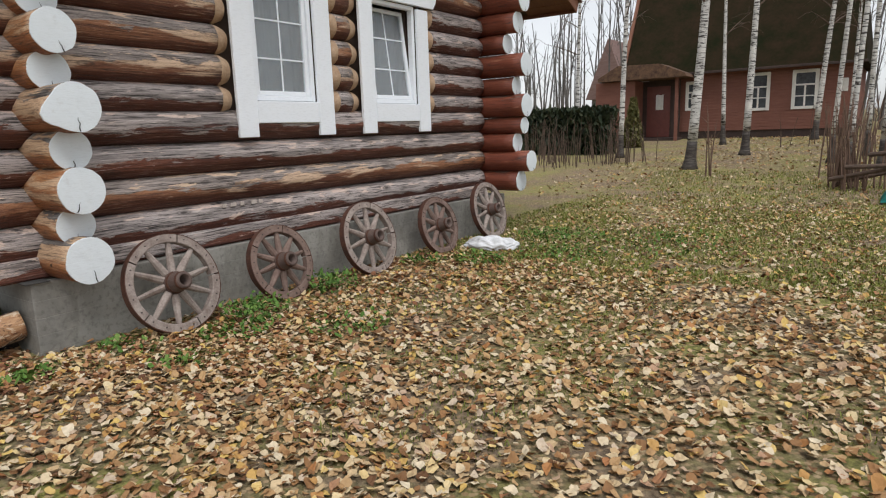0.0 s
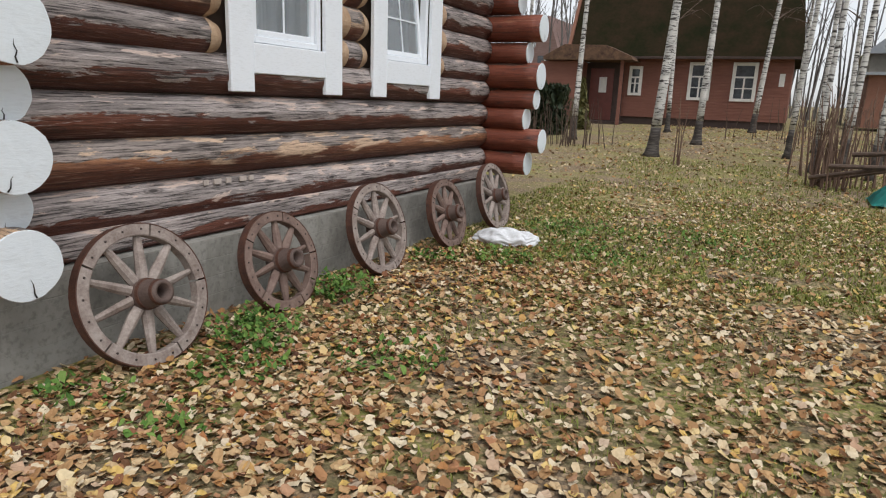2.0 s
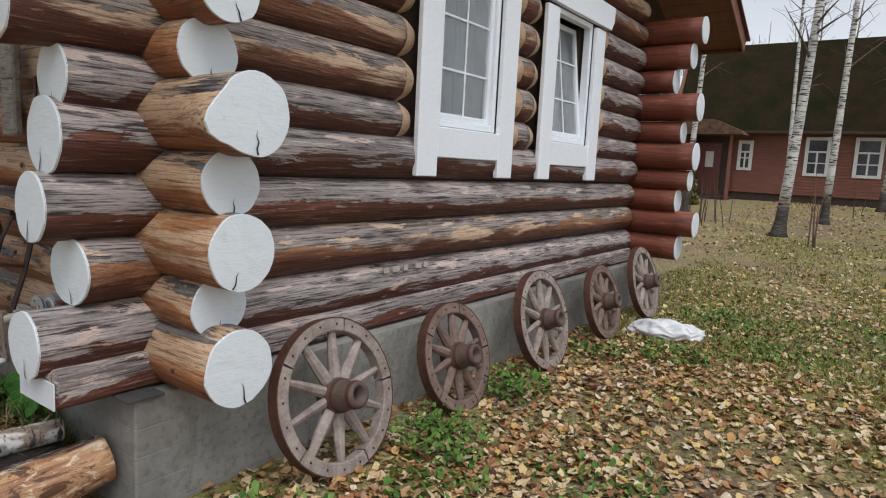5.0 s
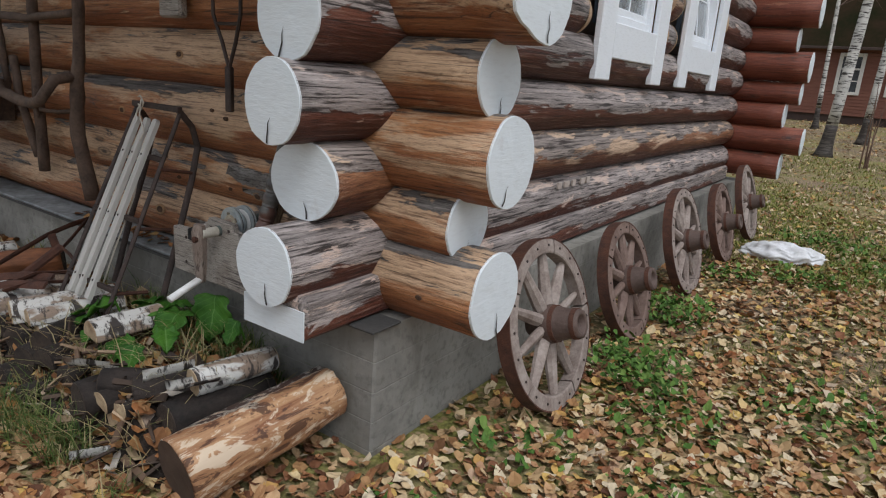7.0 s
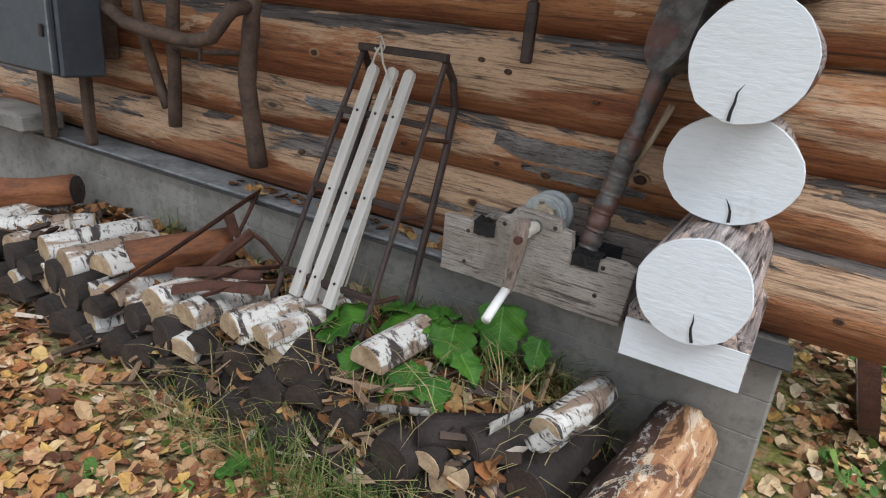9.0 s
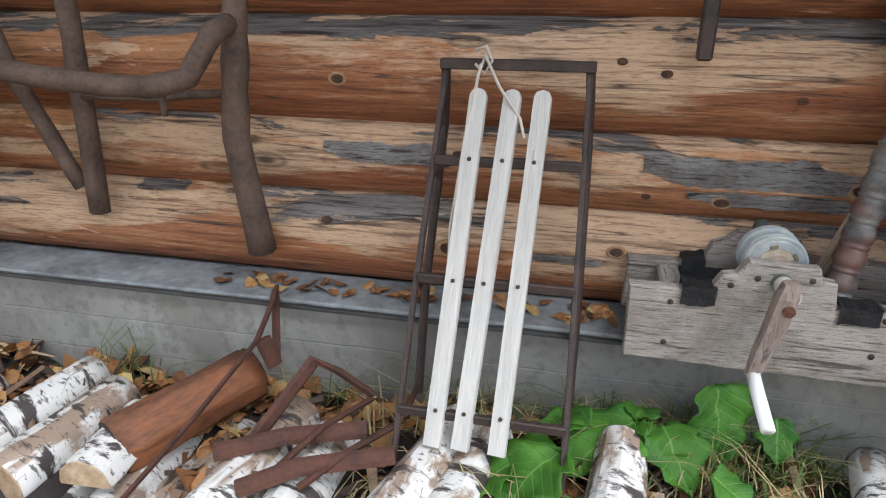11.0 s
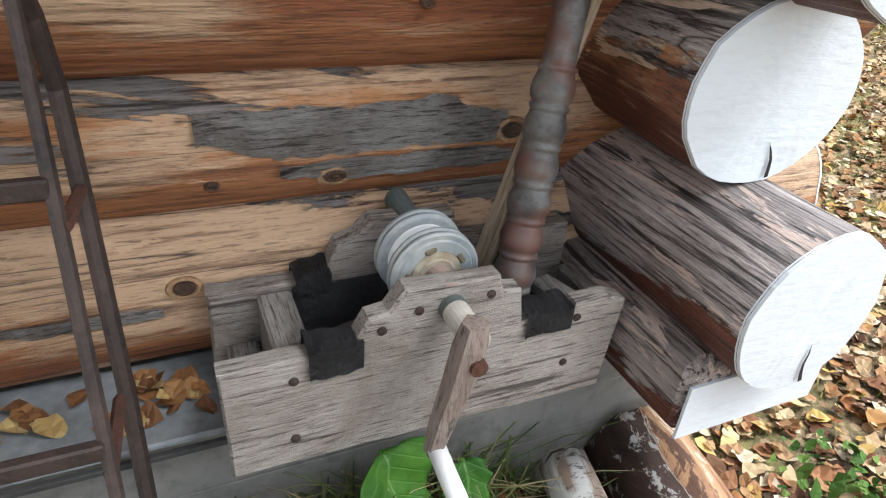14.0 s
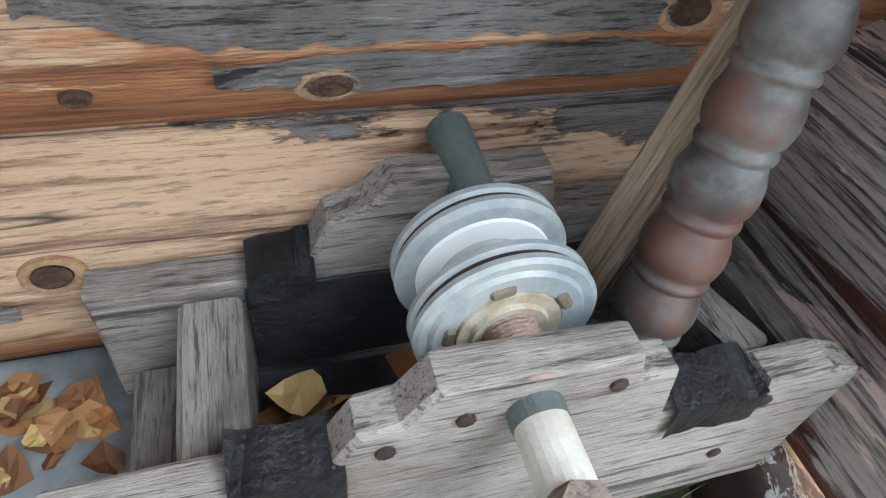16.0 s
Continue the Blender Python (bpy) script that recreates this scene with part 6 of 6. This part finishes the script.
far_window(-6.75, -5.68, 1.95, 3.82, True)
far_window(-4.72, -3.58, 1.95, 3.82, True)
far_window(-9.75, -9.05, 2.1, 3.6, False)
part("house_number_plate", new_box((-2.62, HY - 0.05, 2.7), (-2.38, HY - 0.034, 3.3)), M_OLDWHITE, house)
porch = part("porch", new_box((-14.2, HY - 1.5, 0.5), (-12.0, HY - 0.04, 3.75)), M_SIDING, house)
part("porch_roof", board([(-13.9, 3.78), (-9.2, 3.78), (-9.3, 3.95), (-10.6, 4.5), (-12.8, 4.55), (-13.9, 3.95)], HY - 2.0, HY - 0.02), M_PORCHROOF, porch)
part("door", new_box((-11.75, HY - 0.26, 0.75), (-10.5, HY - 0.205, 3.45), 0.01), M_DOOR, house)
part("door_window", new_box((-11.25, HY - 0.29, 2.2), (-10.85, HY - 0.262, 3.0)), M_OLDWHITE, house)
part("porch_post", new_box((-9.9, HY - 1.5, 0.45), (-9.75, HY - 1.35, 3.8)), M_SIDING, porch)
# dark sheet stands for the shade in the porch recess
part("porch_shade_wall", new_box((-12.0, HY - 0.2, 0.6), (-10.0, HY - 0.105, 3.76)), M_DARKBASE, porch, "dark sheet painted as the shade inside the porch")
part("step", new_box((-11.9, HY - 1.3, 0.3), (-9.8, HY - 0.27, 0.72)), M_DARKBASE, house)

# ---- further houses ----
M_TILES = plain("brown_tile_roof", (0.17, 0.10, 0.085), (0.24, 0.16, 0.14), 2.0, 0.8, 0, 0.4, (1, 1, 6))
M_GREYWALL = plain("grey_boards", (0.20, 0.19, 0.165), (0.27, 0.255, 0.225), 1.2)
M_SLATE = plain("grey_sheet_roof", (0.26, 0.28, 0.30), (0.34, 0.36, 0.38), 1.0, 0.6)
M_RUSTFENCE = plain("rust_red_boards", (0.19, 0.085, 0.055), (0.25, 0.12, 0.08), 1.5)


def gable_house(name, x, y, z, w, d, wall_h, roof_h, wall, roof_mat, label, turn=0):
    h = root(name, x, y, z, 0, 0, turn)
    tagged(h, label, "house")
    part("wall", new_box((-w / 2, 0, 0), (w / 2, d, wall_h)), wall, h)
    bm = bmesh.new()
    pts = [(-w / 2 - 0.4, -0.4, wall_h - 0.1), (w / 2 + 0.4, -0.4, wall_h - 0.1), (0, -0.4, wall_h + roof_h)]
    a = [bm.verts.new(p) for p in pts]
    b = [bm.verts.new((p[0], d + 0.4, p[2])) for p in pts]
    bm.faces.new(a), bm.faces.new(b[::-1])
    for k in range(3):
        bm.faces.new((a[k], a[(k + 1) % 3], b[(k + 1) % 3], b[k]))
    part("roof", bm, roof_mat, h)
    win = part("window", new_box((-0.6, -0.44, wall_h + 0.1), (0.6, -0.405, wall_h + 1.4)), M_FARGLASS, h)
    part("casing", new_box((-0.72, -0.5, wall_h - 0.02), (0.72, -0.45, wall_h + 0.09)), M_OLDWHITE, win)
    part("casing", new_box((-0.06, -0.5, wall_h + 0.1), (0.06, -0.446, wall_h + 1.4)), M_OLDWHITE, win)
    return h


gable_house("tiled_house", -18.3, 47, 0.9, 2.6, 5, 2.6, 4.2, M_GREYWALL, M_TILES, "distant house with a steep brown tiled gable")
gable_house("grey_house", 5.2, 46, 0.9, 7.0, 8, 4.2, 3.4, M_GREYWALL, M_SLATE, "distant grey house with a pale sheet roof")
shed = root("red_shed", 4.5, 40, 0.9)
tagged(shed, "low rust-red shed with a dark door", "shed")
part("wall", new_box((-3.2, 0, 0), (5.0, 3, 2.6)), M_RUSTFENCE, shed)
part("roof", new_box((-3.5, -0.4, 2.605), (5.3, 3.4, 2.75)), M_SLATE, shed)
part("door", new_box((-1.4, -0.05, 0.1), (-0.2, -0.004, 2.1)), M_DARKBASE, shed)

# tarpaulin over a heap, with poles
M_TARP = plain("teal_tarpaulin", (0.02, 0.24, 0.21), (0.04, 0.33, 0.29), 3.0, 0.45, 0, 0.4)
bm = bmesh.new()
n, m = 26, 18
grid = []
for i in range(n + 1):
    row = []
    for j in range(m + 1):
        x, y = -0.75 + 2.0 * i / n, -0.6 + 1.3 * j / m
        edge = min(1.0, 3.2 * min(i / n, 1 - i / n)) * min(1.0, 3.2 * min(j / m, 1 - j / m))
        row.append(bm.verts.new((x, y, 0.62 * edge ** 0.7 * (1 + 0.12 * noise.noise((x * 2, y * 2, 1))) + 0.05 * noise.noise((x * 5, y * 5, 3)) + 0.02)))
    grid.append(row)
for i in range(n):
    for j in range(m):
        bm.faces.new((grid[i][j], grid[i + 1][j], grid[i + 1][j + 1], grid[i][j + 1]))
bmesh.ops.solidify(bm, geom=bm.faces, thickness=0.01)
tagged(lone("tarpaulin", bm, M_TARP, 0.45, 15.0, ground_z(0.3, 15.0)), "teal tarpaulin draped over a low heap", "tarpaulin")
for k, (x0, y0, z0, x1, y1, z1) in enumerate(((-1.3, 16.4, 0.15, 1.6, 15.2, 0.9), (-1.0, 16.0, 0.45, 2.2, 15.6, 0.62), (-1.2, 16.8, 0.05, 1.2, 16.2, 0.7), (-0.6, 16.2, 0.7, 2.4, 15.2, 1.05))):
    tagged(lone("pole", tube(bmesh.new(), [(x0, y0, z0), (x1, y1, z1)], [0.05, 0.035], 8), M_STICK), "bare grey pole stacked behind the tarpaulin", "pole", group="stacked poles")


# ---- trees ----
def birch(x, y, r, height, lean_x, lean_y, seed, name="birch_tree", label="slender birch with white bark and a dark foot", limbs=14):
    tree = root(name, x, y, ground_z(x, y) - 0.05)
    tagged(tree, label, "tree", group="birch trees")
    rnd = random.Random(seed)
    def axis(t):
        return Vector((lean_x * t + 0.10 * math.sin(3 * t + seed), lean_y * t + 0.08 * math.sin(2.3 * t + seed * 2), height * t))
    foot_t = min(0.12, 0.9 / height)
    ts = [foot_t * k / 5 for k in range(6)]
    def rad(t):
        return r * (1 - 0.8 * t) * (1 + 0.9 * math.exp(-t * height / 0.22))
    part("foot", tube(bmesh.new(), [axis(t) for t in ts], [rad(t) for t in ts], 12), M_BIRCHFOOT, tree, "dark cracked bark at the foot", None, True)
    ts = [foot_t + (1 - foot_t) * k / 22 for k in range(23)]
    trunk = part("trunk", tube(bmesh.new(), [axis(t) for t in ts], [rad(t) * (1 + 0.06 * noise.noise((t * 20, seed, 0))) for t in ts], 12), M_BIRCH, tree, "", None, True)
    for k in range(limbs):
        bm = bmesh.new()
        t = rnd.uniform(0.3, 0.97)
        a = rnd.uniform(0, 6.283)
        length = rnd.uniform(0.8, 1.9) * (1.15 - 0.6 * t)
        p = axis(t)
        d = Vector((math.cos(a), math.sin(a), rnd.uniform(0.4, 1.0)))
        pts = [p + d * length * f + Vector((0, 0, -0.15 * length * f * f)) for f in (0, 0.35, 0.7, 1.0)]
        tube(bm, pts, [rad(t) * 0.4, rad(t) * 0.26, 0.012, 0.006], 5)
        for _ in range(5):
            f = rnd.uniform(0.3, 1.0)
            q = p + d * length * f + Vector((0, 0, -0.15 * length * f * f))
            e = Vector((rnd.uniform(-1, 1), rnd.uniform(-1, 1), rnd.uniform(-0.6, 0.7))) * 0.55 * length
            tube(bm, [q, q + e * 0.5, q + e + Vector((0, 0, -0.12))], [0.009, 0.006, 0.003], 4)
        part("limb", bm, M_STICK, tree)
    return tree


BIRCHES = [(-5.5, 20.6, 0.235, 15, 1.2, 0.5, 1), (-4.85, 25.6, 0.20, 15, 0.9, 0.3, 2), (-9.1, 24.6, 0.17, 14, 0.9, 0, 3), (-3.3, 33.5, 0.20, 15, 1.6, 0.2, 4), (-6.75, 31.0, 0.15, 14, -0.2, 0.3, 15),
           (-1.7, 22.5, 0.16, 15, 0.7, 0, 5), (-1.15, 19.5, 0.15, 14, 0.3, 0.4, 6), (-0.55, 20.3, 0.19, 15, 0.5, 0, 7), (-0.1, 18.6, 0.15, 14, 0.9, 0.2, 8), (0.35, 21.5, 0.19, 15, 0.5, 0, 9), (-0.95, 25.0, 0.18, 15, 0.2, 0, 10),
           (0.9, 24.0, 0.20, 15, 0.8, 0, 11), (1.9, 27.0, 0.22, 15, 0.4, 0, 12), (2.6, 22.5, 0.17, 14, 1.1, 0, 13), (-1.9, 29.0, 0.15, 14, 0.5, 0, 14), (0.1, 29.5, 0.2, 15, -0.3, 0, 16), (-12.8, 29.0, 0.16, 14, 0.3, 0, 17), (3.6, 28, 0.2, 15, 0.3, 0, 18)]
for x, y, r, height, lx, ly, seed in BIRCHES:
    birch(x, y, r * (0.66 if x < -2.5 else 0.5), height, lx * 0.65, ly, seed)


def thicket(name, spots, seed, r, h, label, material=None):
    """Bare shoots: many thin stems rising from a patch."""
    rnd = random.Random(seed)
    bm = bmesh.new()
    for x, y, spread, count in spots:
        for _ in range(count):
            px, py = x + rnd.gauss(0, spread), y + rnd.gauss(0, spread)
            z = ground_z(px, py) - 0.02
            tall = h * rnd.uniform(0.5, 1.2)
            lx, ly = rnd.gauss(0, 0.09) * tall, rnd.gauss(0, 0.09) * tall
            tube(bm, [(px, py, z), (px + lx * 0.4, py + ly * 0.4, z + tall * 0.5), (px + lx, py + ly, z + tall)], [r, r * 0.7, r * 0.25], 5)
            for _ in range(3 if h < 5 else 9):
                f = rnd.uniform(0.3 if h > 5 else 0.4, 0.95)
                q = Vector((px + lx * f, py + ly * f, z + tall * f))
                tube(bm, [q, q + Vector((rnd.uniform(-0.2, 0.2), rnd.uniform(-0.2, 0.2), 0.25)) * tall * (0.5 if h < 5 else 0.32)], [r * (0.45 if h < 5 else 0.3), r * 0.12], 4)
    return tagged(lone(name, bm, material or M_STICK), label, "shrub", kind="stuff")


M_SHOOT = plain("brown_shoots", (0.11, 0.065, 0.045), (0.18, 0.11, 0.075), 5.0)
thicket("brown_shoots", [(-1.15, 16.8, 0.16, 16), (-0.75, 16.4, 0.2, 14), (-0.3, 17.2, 0.3, 12), (-4.35, 18.6, 0.12, 4), (-1.3, 18.5, 0.25, 10)], 3, 0.022, 1.9, "thin brown shoots of young bushes", M_SHOOT)
thicket("bare_bushes", [(-10.3, 21.5, 0.9, 60), (-8.2, 22.5, 0.6, 30), (-12.5, 22.5, 0.9, 40), (0.8, 24, 1.5, 40), (2.5, 20, 0.8, 30), (-2.2, 30, 1.0, 20), (13, 13, 1.2, 60), (17, 19, 3.0, 260), (12, 22, 2.5, 180), (22, 26, 4.0, 200)], 4, 0.016, 1.5, "tangled bare bushes at the edge of the lawn")
thicket("far_trunks", [(-18, 58, 8, 80), (-32, 52, 8, 60), (4, 62, 14, 120), (26, 50, 12, 80), (-8, 70, 14, 60)], 5, 0.085, 12.0, "distant bare birch and alder trunks", plain("far_grey_bark", (0.06, 0.054, 0.05), (0.19, 0.175, 0.16), 0.5))

# old stump with shoots on the lawn
stump = root("tree_stump", 2.75, 7.05, ground_z(2.75, 7.05) - 0.02)
tagged(stump, "low dark rotten stump with bare shoots on the lawn", "stump")
bm = lathe(bmesh.new(), [(0.34, 0.0), (0.30, 0.06), (0.27, 0.14), (0.24, 0.17), (0.0, 0.15)], 20)
for v in bm.verts:
    v.co *= 1 + 0.18 * noise.noise((v.co.x * 5, v.co.y * 5, v.co.z * 5 + 8))
part("stump_wood", bm, M_DARKBARK, stump)
for k, (x, y, tall) in enumerate(((-0.15, 0.05, 0.75), (-0.22, -0.08, 0.55), (0.05, 0.12, 0.9), (0.16, -0.05, 0.6))):
    part("shoot", tube(bmesh.new(), [(x, y, 0.1), (x * 1.3 + 0.03 * k, y, 0.1 + tall * 0.5), (x * 1.5 + 0.07 * k, y * 1.4, 0.1 + tall)], [0.022, 0.016, 0.007], 6), M_STICK, stump)

# clipped hedge and small spruce by the neighbour's porch
M_HEDGE = island_tint("dark_hedge_leaf", [(0.0, (0.012, 0.022, 0.010)), (0.5, (0.025, 0.038, 0.016)), (1.0, (0.05, 0.055, 0.025))])
rnd = random.Random(40)
verts, faces = [], []
for _ in range(9000):
    x, y = rnd.uniform(-15.5, -10.0), 26.2 + rnd.uniform(-0.6, 0.6)
    z = ground_z(x, y) + rnd.uniform(0, 1) ** 0.8 * (1.95 + 0.12 * noise.noise((x * 1.5, y, 0)))
    leaf_at(verts, faces, x, y, z, rnd.uniform(0.10, 0.18), rnd, 1.2)
stuff_mesh("hedge", verts, faces, M_HEDGE, "dark green clipped hedge", "hedge")
verts, faces = [], []
for _ in range(2600):
    h = rnd.random()
    a, d = rnd.uniform(0, 6.283), 0.55 * (1 - 0.8 * h) * rnd.random() ** 0.5
    x, y = -10.5 + d * math.cos(a), 30.0 + d * math.sin(a)
    leaf_at(verts, faces, x, y, ground_z(x, y) + 0.05 + 2.2 * h, rnd.uniform(0.08, 0.16), rnd, 1.0)
stuff_mesh("green_shrub", verts, faces, island_tint("olive_shrub_leaf", [(0.0, (0.07, 0.075, 0.022)), (1.0, (0.19, 0.17, 0.06))]), "olive-green shrub beside the porch", "shrub")
